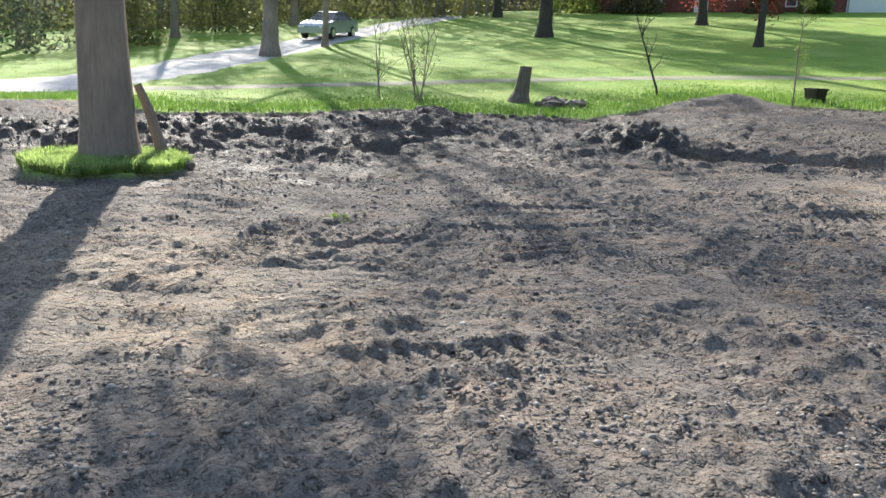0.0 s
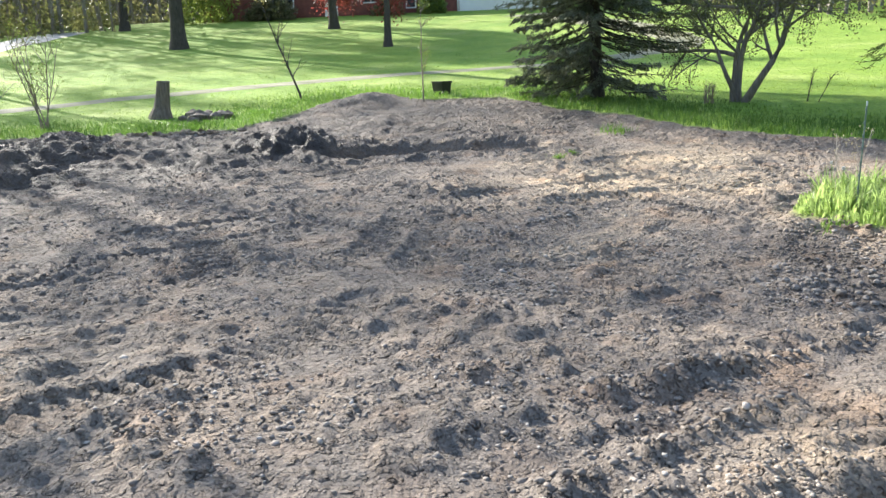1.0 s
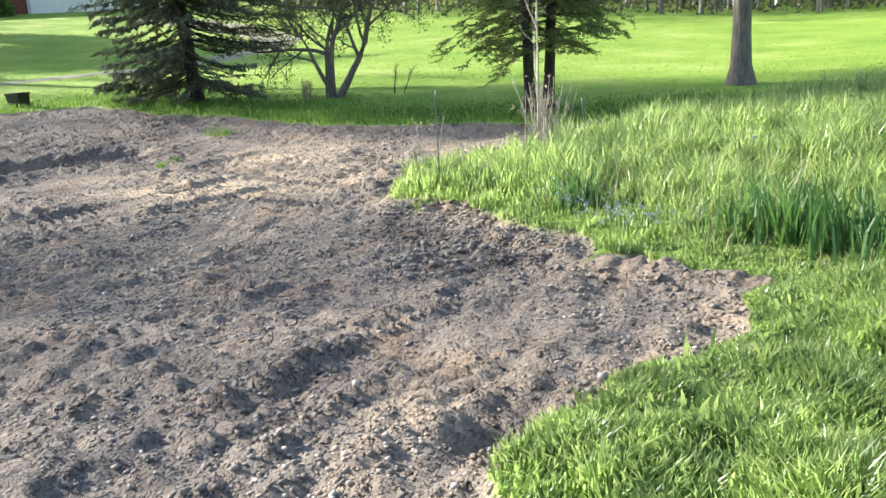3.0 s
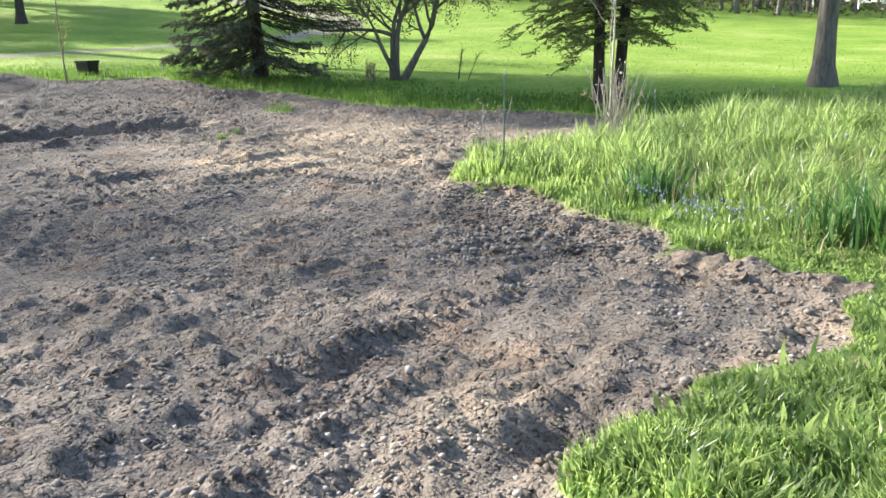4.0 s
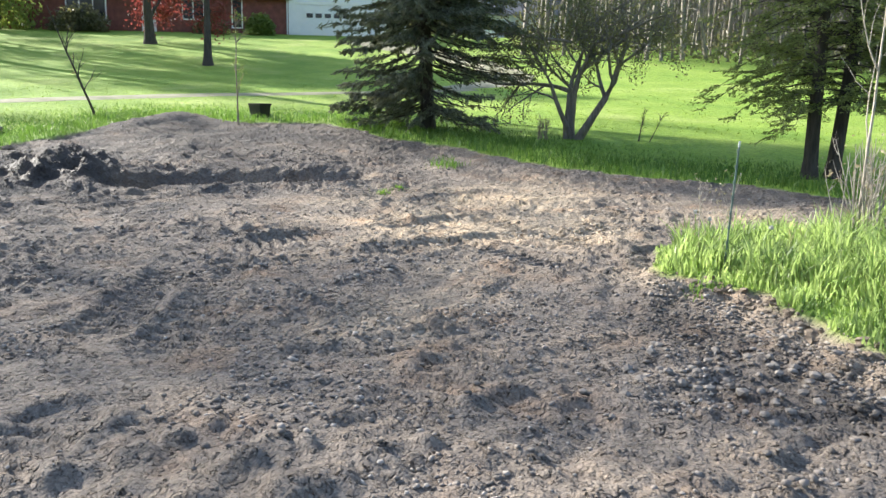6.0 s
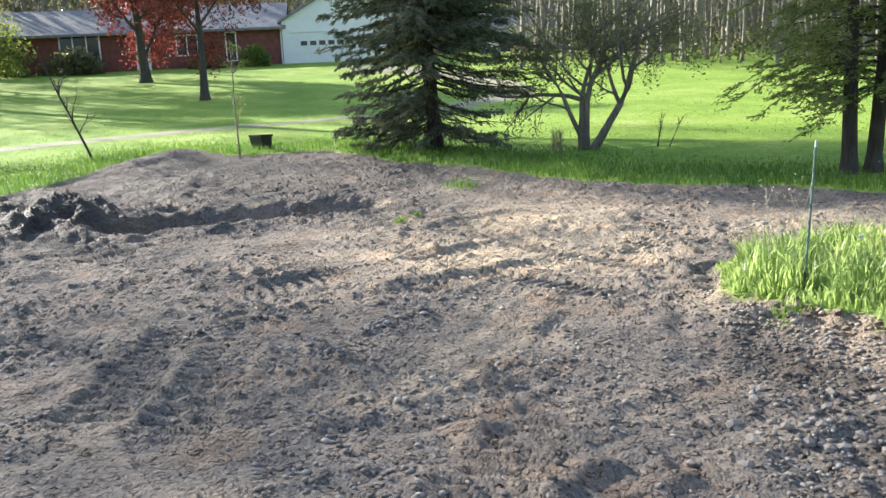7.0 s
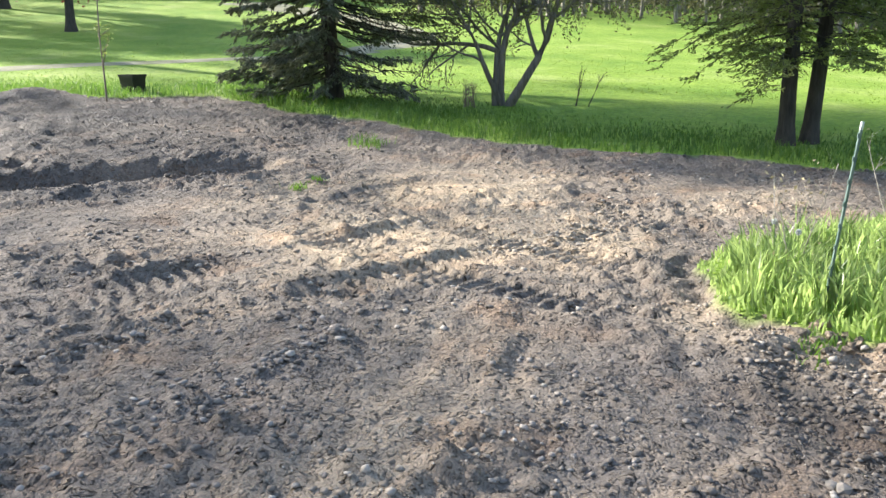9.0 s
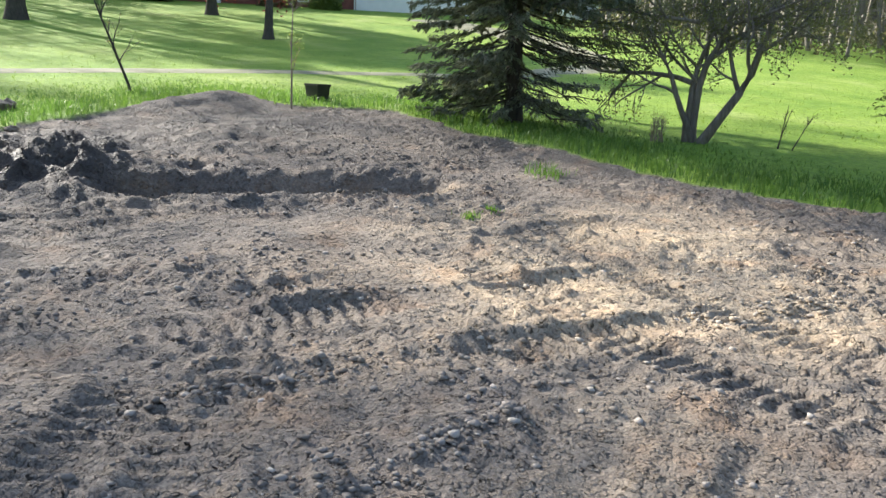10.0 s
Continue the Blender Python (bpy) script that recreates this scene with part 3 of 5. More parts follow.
def build_tall_grass():
    x, y = scatter(TALL, 360000)
    x, y = np.concatenate([x, rng.uniform(1.6, 5.0, 90000)]), np.concatenate([y, rng.uniform(-4.2, -.7, 90000)])
    d = np.hypot(x - 1.5, y + .3)
    keep = (inside(x, y, TALL) > -.15) & (dirtness(x, y) < .02) & (rng.uniform(0, 1, len(x)) < np.clip(1.5 - d / 10, .3, 1)) & (d < 15) & (x > -.5)
    x, y = x[keep], y[keep]
    edge = np.clip(-dirtness(x, y) / .9, 0, 1)
    clump = np.clip(.8 + .5 * fbm(x, y, .6, 2, 301) + .35 * vnoise(x / .17, y / .17, 302), .3, 1.7)
    low = step(5.2, 2.8, x) * .45
    edge = np.maximum(edge, step(.05, .25, -dirtness(x, y)) * step(6.8, 7.6, x) * .8)
    h = (.09 + .22 * edge) * clump * (1 - low) + .10 * step(6.5, 8, x) * edge
    v, f = blades(x, y, turf_z(x, y), h, .0105 + .007 * np.clip(d[keep] / 8, 0, 1.5), rng, .6, tuft=.3)
    thing("tall_grass", mesh_np("tall_grass", v, f), GRASS, "tall lush green grass beside the bare earth", "grass", kind="stuff")


def build_lawn_grass():
    # long fringe beside the earth
    n = 260000
    x, y = rng.uniform(2, 26, n), rng.uniform(-12, 24, n)
    d = dirtness(x, y)
    keep = (d < .03) & (inside(x, y, TALL) < 0) & (x + y * .8 > 9) & (rng.uniform(0, 1, n) < .95 * step(-3.4, -1.4, d))
    x, y, d = x[keep], y[keep], d[keep]
    h = (.07 + .12 * step(-2.2, -.2, d) * (.7 + .5 * vnoise(x / .5, y / .5, 302)))
    v, f = blades(x, y, turf_z(x, y), h, .016, rng, .7)
    thing("lawn_fringe", mesh_np("lawn_fringe", v, f), SHADED_FRINGE, "long green lawn grass along the edge of the earth", "grass", kind="stuff")
    n = 11000
    r, a = 21 + 14 * rng.uniform(0, 1, n) ** 1.3, rng.uniform(radians(-48), radians(88), n)
    x, y = r * np.cos(a), r * np.sin(a)
    free = (along(x, y, ROAD)[0] > 2.2) & (along(x, y, TRACK)[0] > .6) & (along(x, y, PAD)[0] > 2.4)
    x, y = x[free], y[free]
    v, f = blades(x, y, turf_z(x, y), .05 + .015 * vnoise(x, y, 303), .022, rng, .9)
    thing("lawn_tufts", mesh_np("lawn_tufts", v, f), LAWN, "short mown lawn grass in tufts on the slope", "grass", kind="stuff")


def build_island_grass():
    x, y = scatter(ISLAND, 16000)
    keep = (inside(x, y, ISLAND) > -.05) & (np.hypot(x - 3.35, y - 9.85) > .3)
    x, y = x[keep], y[keep]
    v, f = blades(x, y, turf_z(x, y), np.full(len(x), .15), .014, rng, .6)
    thing("island_grass", mesh_np("island_grass", v, f), GRASS, "bright green grass left round the foot of the big tree", "grass", kind="stuff")


def build_dry_blades():
    x, y = scatter(TALL, 16000)
    keep = (inside(x, y, TALL) > .15) & (dirtness(x, y) < -.25) & (x > 2) & (vnoise(x / .7, y / .7, 305) > -.1)
    x, y = x[keep], y[keep]
    v, f = blades(x, y, turf_z(x, y), np.where(x > 5, .42, .2), .006, rng, .9)
    thing("dry_blades", mesh_np("dry_blades", v, f), STRAW, "dry straw-coloured blades among the green grass", "grass", kind="stuff")


build_dry_blades()
build_tall_grass()
build_lawn_grass()
build_island_grass()

# ---- clods and stones ----
ICO = None


def lumps(x, y, size, flat=.8):
    """Many small angular lumps in one mesh."""
    global ICO
    if ICO is None:
        bm = bmesh.new()
        bmesh.ops.create_icosphere(bm, subdivisions=1, radius=.85)
        bm.verts.ensure_lookup_table()
        ICO = (np.array([v.co[:] for v in bm.verts]), np.array([[v.index for v in f.verts] for f in bm.faces]))
        bm.free()
    bv, bf = ICO
    n = len(x)
    v = bv[None] * (1 + .20 * rng.normal(size=(n, len(bv), 1)).clip(-1.6, 1.6)) * rng.uniform(.6, 1.3, (n, 1, 3))
    tilt = rng.uniform(-.7, .7, n)[:, None]
    v = np.stack([v[..., 0], v[..., 1] * np.cos(tilt) - v[..., 2] * np.sin(tilt), v[..., 1] * np.sin(tilt) + v[..., 2] * np.cos(tilt)], 2)
    a = rng.uniform(0, 2 * math.pi, n)
    c, s = np.cos(a)[:, None], np.sin(a)[:, None]
    vx, vy = v[..., 0] * c - v[..., 1] * s, v[..., 0] * s + v[..., 1] * c
    z = ground_z(x, y)
    out = np.stack([vx * size[:, None] + x[:, None], vy * size[:, None] + y[:, None], v[..., 2] * size[:, None] * flat + (z + size * .25)[:, None]], 2)
    f = bf[None] + (np.arange(n) * len(bv))[:, None, None]
    return out.reshape(-1, 3), f.reshape(-1, 3), len(bv)


CLOD_BANDS = [([(5.0, -1.45), (5.6, -1.35), (6.2, -1.05), (7.0, -.75), (7.5, -.35)], .28, 1300, .024), ([(5.2, -.3), (5.6, -.6), (6.4, -.5), (6.9, -.1)], .22, 700, .02),
              ([(7.0, 1.95), (7.3, 1.85), (7.5, 1.7)], .09, 150, .026), ([(7.1, 3.25), (7.45, 2.95), (7.75, 2.6)], .1, 170, .03), ([(6.4, 2.3), (6.9, 2.0)], .2, 150, .02),
              ([(9.4, .9), (9.7, .6), (10.4, .05)], .2, 300, .03), ([(3.9, .6), (4.4, .3), (5.1, .1)], .2, 260, .017), ([(2.2, -.2), (2.7, -.45), (3.1, -.75)], .2, 300, .014),
              ([(2.6, 2.3), (3.1, 2.0), (3.6, 1.4)], .3, 120, .014), ([(5.0, 3.3), (5.3, 3.0)], .25, 200, .02), ([(6.2, .9), (6.9, .5), (7.4, .9)], .3, 260, .02)]


def build_clods():
    n = 170000
    r, a = 1.2 + 17 * rng.uniform(0, 1, n) ** 1.25, rng.uniform(radians(-50), radians(100), n)
    x, y = r * np.cos(a) + .3, r * np.sin(a) - .3
    heap = np.clip(.16 + .8 * fbm(x, y, .8, 3, 401), .02, 1)
    q, s = along(x, y, BERM)
    heap = np.maximum(heap, np.exp(-(q / .9) ** 2))
    heap = np.maximum(heap, .9 * np.exp(-(dirtness(x, y) / .35) ** 2) * (x < 9) * (y < 0))
    heap *= 1 - .5 * cover_at(x, y)[:, 2]
    keep = (dirtness(x, y) > -.02) & (rng.uniform(0, 1, n) < heap * .7)
    x, y, r = x[keep], y[keep], r[keep]
    size = (.0035 + .0125 * rng.uniform(0, 1, len(x)) ** 3) * (1 + r * .10)
    xs, ys, zs = [x], [y], [size]
    for line, wide, count, big in CLOD_BANDS:
        p = np.array(line)
        s = np.concatenate([[0], np.cumsum(np.hypot(*np.diff(p, axis=0).T))])
        t = rng.uniform(0, s[-1], count)
        xs.append(np.interp(t, s, p[:, 0]) + rng.normal(size=count) * wide * .6)
        ys.append(np.interp(t, s, p[:, 1]) + rng.normal(size=count) * wide * .6)
        zs.append(big * (.25 + .9 * rng.uniform(0, 1, count) ** 2.2))
    x, y, size = np.concatenate(xs), np.concatenate(ys), np.concatenate(zs)
    ok = dirtness(x, y) > -.02
    x, y, size = x[ok], y[ok], size[ok]
    v, f, k = lumps(x, y, size, .55)
    me = mesh_np("clods", v, f, True)
    set_cover(me, np.repeat(cover_at(x, y), k, 0))
    thing("clods", me, CLODS, "loose crumbled clods and pebbles strewn over the earth", "soil", kind="stuff")


build_clods()


def build_tread_marks():
    """Rows of earth blocks pressed up between the cleats of a digger's tracks."""
    xs, ys = [], []
    for line in TREADS:
        p = np.array(line)
        s = np.concatenate([[0], np.cumsum(np.hypot(*np.diff(p, axis=0).T))])
        t = np.arange(0, s[-1], .08)
        t = t[rng.uniform(0, 1, len(t)) < .85]
        for off in (0, .045):
            xs.append(np.interp(t, s, p[:, 0]) + off + rng.normal(size=len(t)) * .01)
            ys.append(np.interp(t, s, p[:, 1]) + off * .6 + rng.normal(size=len(t)) * .01)
    x, y = np.concatenate(xs), np.concatenate(ys)
    v, f, k = lumps(x, y, rng.uniform(.016, .03, len(x)), .6)
    me = mesh_np("tread_marks", v, f, True)
    set_cover(me, np.repeat(cover_at(x, y), k, 0))
    thing("tread_marks", me, CLODS, "rows of earth lumps left by digger tracks", "soil", kind="stuff")


build_tread_marks()

# ---- trees ----
def grow(base, way, length, r0, rng, depth, out, tips, bend=.25, up=.15, kids=(3, 5), spread=.8, shrink=.62, first=.35, steps=7):
    """A limb with its side limbs, as lines of (points, radii)."""
    p, d = np.array(base, float), np.array(way, float)
    d /= np.linalg.norm(d)
    pts, dirs = [p.copy()], [d.copy()]
    for k in range(steps):
        d = d + rng.normal(size=3) * bend * .35 + np.array([0, 0, up * .25])
        d /= np.linalg.norm(d)
        p = p + d * length / steps
        pts.append(p.copy())
        dirs.append(d.copy())
    rad = r0 * np.linspace(1, .35 if depth else .25, steps + 1)
    out.append((pts, rad))
    if depth == 0:
        tips.extend(pts[2:])
        return
    for c in range(rng.integers(kids[0], kids[1] + 1)):
        t = first + (1 - first) * (c + rng.uniform(.2, .9)) / kids[1]
        k = min(int(t * steps), steps)
        side = rng.normal(size=3)
        side -= side.dot(dirs[k]) * dirs[k]
        side /= np.linalg.norm(side) + 1e-9
        w = dirs[k] * (1 - spread * .45) + side * spread + np.array([0, 0, up * .5])
        grow(pts[k], w, length * shrink * rng.uniform(.75, 1.15), rad[k] * .62, rng, depth - 1, out, tips, bend, up, kids, spread, shrink, .25, max(4, steps - 1))


def tree(name, at, lines, tips, bark_mat, leaf_mat, n_leaf, leaf_len, leaf_w, label, rng, scatter_r=.3, droop=.2, sides=7, category="tree", group=""):
    z = float(ground_z(np.array([at[0]]), np.array([at[1]]))[0])
    root = empty(name, Matrix.Translation((at[0], at[1], z)), label, category, group)
    v, f = tubes(lines, sides)
    thing("trunk", mesh_np("trunk", v, f, True), bark_mat, parent=root)
    if n_leaf:
        tips = np.array(tips)
        c = tips[rng.integers(0, len(tips), n_leaf)] + rng.normal(size=(n_leaf, 3)) * scatter_r
        c[:, 2] = np.maximum(c[:, 2], .05)
        v, f = cards(c, leaf_len, leaf_w, rng, droop)
        thing("crown", mesh_np("crown", v, f), leaf_mat, parent=root)
    return root


def trunk_line(height, r, rng, lean=(0, 0), flare=1.6, steps=14, top=.3):
    h = np.linspace(0, 1, steps) ** 1.3 * height
    wob = np.cumsum(rng.normal(size=(steps, 2)) * .012 * height / steps * 4, 0) * (h / height)[:, None]
    pts = [(lean[0] * t + w[0], lean[1] * t + w[1], t - .08 * (i == 0)) for i, (t, w) in enumerate(zip(h, wob))]
    rad = r * (1 + (flare - 1) * np.exp(-h / (r * 1.1))) * np.interp(h / height, [0, 1], [1, top])
    return pts, rad


def broad_tree(at, height, r, seed, label, leaf_mat, n_leaf, fork=.35, lean=(0, 0), limb=.5, leaf=.09, bark_mat=None, scatter_r=.4, limbs=7, flare=1.5, name="tree", pull=(0, 0), top=.3, low=()):
    g = np.random.default_rng(seed)
    pts, rad = trunk_line(height * .8, r, g, lean, flare, 14, top)
    lines, tips = [(pts, rad)], []
    hs = np.array([p[2] for p in pts])
    for k in range(limbs):
        hz = height * (fork + (.8 - fork) * (k + g.uniform(0, .8)) / limbs)
        b = [np.interp(hz, hs, [p[j] for p in pts]) for j in (0, 1)]
        az = k * 2.4 + g.uniform(-.4, .4)
        grow((b[0], b[1], hz), (math.cos(az) + pull[0], math.sin(az) + pull[1], g.uniform(.35, 1.0)), height * limb * g.uniform(.6, 1.0) * (1 - .5 * hz / height), np.interp(hz, hs, rad) * .5, g, 2, lines, tips, .35, .2, (3, 4), .8)
    for hz, way, length in low:
        b = [np.interp(hz, hs, [p[j] for p in pts]) for j in (0, 1)]
        grow((b[0], b[1], hz), way, length, np.interp(hz, hs, rad) * .5, g, 3, lines, tips, .3, .05, (4, 5), .7, .5)
    return tree(name, at, lines, tips, bark_mat or BARK, leaf_mat, n_leaf, leaf, leaf * .6, label, g, scatter_r)


# the big tree on its grass island
broad_tree((3.35, 9.85), 15, .33, 11, "big grey-brown tree trunk standing in bright green grass", LEAF, 4200, .36, (-.02, .03), .45, .13, scatter_r=.38, flare=1.25, limbs=6, pull=(-.35, .3), low=((4.3, (1, .1, .12), 1.4),))
# lawn trees up the slope
broad_tree((17.7, 31.6), 20, .36, 12, "tall lawn tree with a straight grey trunk beside the driveway", LEAF, 8500, .22, limb=.42, leaf=.15, scatter_r=.6, limbs=13, pull=(.35, -.18), top=.05)
broad_tree((22.6, 34.9), 15.5, .16, 13, "slim tall tree beside the gravel driveway", LEAF, 900, .5, limb=.2, leaf=.12, limbs=7, scatter_r=.4)
# added tree, placed so that its dense crown shades the upper lawn
broad_tree((46.5, 47), 18, .3, 65, "added dark budding tree past the house end, shading the lawn", BUDS, 14000, .25, limb=.6, leaf=.22, bark_mat=BARK_DARK)
broad_tree((31, 52), 18, .3, 61, "tall leafing tree beyond the driveway", LEAF, 12000, .3, limb=.55, leaf=.22)
broad_tree((43.5, 44), 17, .3, 62, "tall budding tree at the top of the lawn", BUDS, 14000, .25, limb=.6, leaf=.22, bark_mat=BARK_DARK)
broad_tree((20, 47), 15, .25, 63, "leafing tree among the far shrubs", LEAF, 7000, .2, limb=.5, leaf=.16)
broad_tree((11, 44), 16, .3, 64, "broad leafing tree past the driveway bend", LEAF, 8000, .2, limb=.55, leaf=.16)
broad_tree((33.8, 30.4), 21, .38, 14, "dark lawn tree trunk casting long branch shadows", BUDS, 26000, .46, limb=.5, leaf=.17, bark_mat=BARK_DARK, limbs=12, scatter_r=.55, pull=(-.9, .05))
broad_tree((36, 19.1), 7.2, .2, 16, "small dark-trunked red maple on the lawn", REDLEAF, 13000, .3, (.06, .02), .6, .16, bark_mat=BARK_DARK, scatter_r=.35)
broad_tree((45, 27.8), 9.5, .3, 15, "red-leaved maple in front of the brick house", REDLEAF, 17000, .15, (-.05, 0), .55, .22, bark_mat=BARK_DARK, scatter_r=.45)
broad_tree((17.1, -7.6), 15, .21, 17, "large pale-barked lawn tree with flared roots", BUDS, 5000, .25, (.05, -.03), .5, .1, bark_mat=BARK_MID, flare=1.7)


def spruce_tree():
    g = np.random.default_rng(21)
    H = 16.0
    pts, rad = trunk_line(H, .17, g, (-.02, .03), 1.35, 16, .1)
    hs = np.array([p[2] for p in pts])
    lines, cen, way = [(pts, rad)], [], []
    for z in np.concatenate([np.arange(.45, 5, .15), np.arange(5, H, .3)]):
        full = 2.8 * (1 - (z / H)) ** .75 * (1 if z > 1.6 else .78)
        for k in range(7 if z < 2.6 else 10 if z < 5 else 5):
            az = g.uniform(0, 2 * math.pi)
            L = full * g.uniform(.55, 1.1)
            bx, by = (np.interp(z, hs, [p[j] for p in pts]) for j in (0, 1))
            n = 8
            t = np.linspace(0, 1, n)
            dz = L * (-.42 * t + .22 * t * t + g.normal() * .05 * t) + .12 * t * z / H
            bp = np.stack([bx + np.cos(az) * L * t, by + np.sin(az) * L * t, np.maximum(z + dz, .12)], 1) + g.normal(size=(n, 3)) * .02
            lines.append((bp, .02 * (1 - .8 * t) * (1.1 - z / H)))
            bare = (z < 2.4) and (math.cos(az - radians(-75)) > -.15) and g.uniform() < .8
            per = int((85 if z < 4.6 else 45) * L * (.12 if bare else 1))
            for j in range(int(L / .22)):
                s0 = g.uniform(.2, 1)
                o = np.array([np.interp(s0, t, bp[:, q]) for q in range(3)])
                sd = az + g.choice([-1, 1]) * g.uniform(.6, 1.1)
                tl = (.2 + .3 * (1 - s0)) * g.uniform(.6, 1.2)
                e = o + np.array([math.cos(sd) * tl, math.sin(sd) * tl, -tl * g.uniform(.2, .7)])
                lines.append(([o, (o + e) / 2 + [0, 0, .02], e], [.006, .005, .003]))
                m = int(per / max(1, L / .22) * 1.15)
                q = g.uniform(0, 1, m)[:, None]
                cen.append(o + (e - o) * q + g.normal(size=(m, 3)) * .02)
                way.append(np.repeat([(e - o) / tl], m, 0))
            s0 = g.uniform(.15, 1, per)
            cen.append(np.stack([np.interp(s0, t, bp[:, q]) for q in range(3)], 1) + g.normal(size=(per, 3)) * .03)
            way.append(np.repeat([[math.cos(az), math.sin(az), -.2]], per, 0))
    at = (19.7, 4.5)
    root = empty("spruce", Matrix.Translation((*at, float(ground_z(np.array([at[0]]), np.array([at[1]]))[0]))), "dark green spruce with drooping boughs at the lawn edge", "tree")
    v, f = tubes(lines, 5)
    thing("trunk", mesh_np("trunk", v, f, True), BARK_DARK, parent=root)
    v, f = cards(np.concatenate(cen), .115, .032, g, .35, np.concatenate(way))
    thing("crown", mesh_np("crown", v, f), SPRUCE, parent=root)


def stemmed_tree():
    """The crab apple with several stems from one foot."""
    g = np.random.default_rng(33)
    lines, tips = [], []
    for dx, dy, lx, ly, L, r in ((0, .12, .05, .12, 2.3, .07), (.05, .02, .02, -.12, 2.4, .085), (-.04, -.1, .05, -.55, 2.5, .1), (.02, .02, -.1, .30, 2.2, .06)):
        grow((dx, dy, -.05), (lx, ly, 1), L, r, g, 3, lines, tips, .3, .12, (4, 5), .8, .6, .5)
    grow((0, .1, 1.0), (0, 1.2, .75), 1.9, .055, g, 2, lines, tips, .3, -.12, (3, 5), .8)
    for z, wx, wy, up in ((1.7, .2, -1, -.1), (1.9, -.5, -.9, -.2), (2.0, -.3, 1, -.2), (2.3, .4, -1, -.05), (1.5, -.2, -.8, .1)):
        grow((.05, -.25 if wy < 0 else .1, z), (wx, wy, .5), 2.0, .04, g, 2, lines, tips, .35, up, (4, 6), .8, .6, .25)
    tree("crab_apple", (18.9, 1.15), lines, tips, BARK_MID, BUDS, 10500, .055, .035, "multi-stemmed crab apple coming into small leaf", g, .085, .3, 6)


def hemlock():
    g = np.random.default_rng(41)
    lines, cen, way = [], [], []
    H = 8.5
    for ox, oy, lean in ((0, .18, (.0, .0)), (.15, -.18, (.02, -.08))):
        pts, rad = trunk_line(H, .115, g, lean, 1.4, 14, .15)
        pts = [(p[0] + ox, p[1] + oy, p[2]) for p in pts]
        lines.append((pts, rad))
        hs = np.array([p[2] for p in pts])
        for z in np.concatenate([np.arange(1.2, 5, .13), np.arange(5, H, .4)]):
            for k in range(4):
                az = g.uniform(0, 2 * math.pi)
                L = (2.15 if z > 1.7 else 1.7) * (1 - (z - 1) / H) * g.uniform(.25, 1.0)
                b = np.array([np.interp(z, hs, [p[j] for p in pts]) for j in (0, 1)])
                t = np.linspace(0, 1, 8)
                turn = az + np.cumsum(g.normal(size=8) * .16)
                rise = g.uniform(-.1, .3)
                bp = np.stack([b[0] + np.cumsum(np.cos(turn)) * L / 8, b[1] + np.cumsum(np.sin(turn)) * L / 8, z + L * (rise * t - .38 * t * t) + g.normal(size=8) * .02], 1)
                bp[0, :2] = b
                lines.append((bp, .014 * (1 - .85 * t)))
                for j in range(int(L / .085)):
                    s0 = g.uniform(.15, 1) ** .8
                    o = np.array([np.interp(s0, t, bp[:, q]) for q in range(3)])
                    sd = az + g.choice([-1, 1]) * g.uniform(.4, 1.3)
                    tl = (.18 + .30 * (1 - s0)) * g.uniform(.5, 1.4)
                    e = o + np.array([math.cos(sd) * tl, math.sin(sd) * tl, -tl * g.uniform(-.1, .55)])
                    lines.append(([o, e], [.004, .002]))
                    m = int((60 if z < 4.2 else 20) * tl)
                    q = g.uniform(.1, 1.1, m)[:, None]
                    cen.append(o + (e - o) * q + g.normal(size=(m, 3)) * [.03, .03, .014])
                    way.append(np.repeat([(e - o) / tl], m, 0) + g.normal(size=(m, 3)) * [.5, .5, .15])
    at = (15.2, -3.02)
    root = empty("hemlock", Matrix.Translation((*at, float(ground_z(np.array([at[0]]), np.array([at[1]]))[0]))), "olive-green hemlock with two dark trunks and feathery low boughs", "tree")
    v, f = tubes(lines, 5)
    thing("trunk", mesh_np("trunk", v, f, True), BARK_DARK, parent=root)
    v, f = cards(np.concatenate(cen), .07, .022, g, .15, np.concatenate(way))
    thing("crown", mesh_np("crown", v, f), HEMLOCK, parent=root)


spruce_tree()
stemmed_tree()
hemlock()


def sapling(at, height, r, seed, label, leaf_mat, n_leaf, lean=(0, 0), kids=9, bark_mat=None, spread=.5, name="sapling", leaf=.05, stems=1, twig=.3):
    g = np.random.default_rng(seed)
    lines, tips = [], []
    for s in range(stems):
        ln = (lean[0] + (g.normal() * .16 if stems > 1 else 0), lean[1] + (g.normal() * .16 if stems > 1 else 0))
        pts, rad = trunk_line(height * g.uniform(.75, 1) if stems > 1 else height, r, g, ln, 1.1, 10, .3)
        off = g.normal(size=2) * .09 * (stems > 1)
        pts = [(p[0] + off[0], p[1] + off[1], p[2]) for p in pts]
        lines.append((pts, rad))
        for k in range(kids):
            i = g.integers(3, 9)
            az = g.uniform(0, 2 * math.pi)
            grow(pts[i], (math.cos(az) * spread, math.sin(az) * spread, .8), height * twig * g.uniform(.5, 1.1), r * .45, g, 1, lines, tips, .3, .2, (2, 3), .6)
    return tree(name, at, lines, tips, bark_mat or BARK, leaf_mat, n_leaf, leaf, leaf * .5, label, g, .05, .1, 5)


sapling((18.6, 12.4), 2.5, .035, 51, "thin leaning bare sapling at the edge of the earth", BUDS, 120, (-.22, .28), 7, BARK_DARK)
sapling((18.9, 8.85), 2.6, .022, 52, "slender upright sapling beside the black tub", LEAF, 260, (0, 0), 9, BARK, .8, twig=.18)
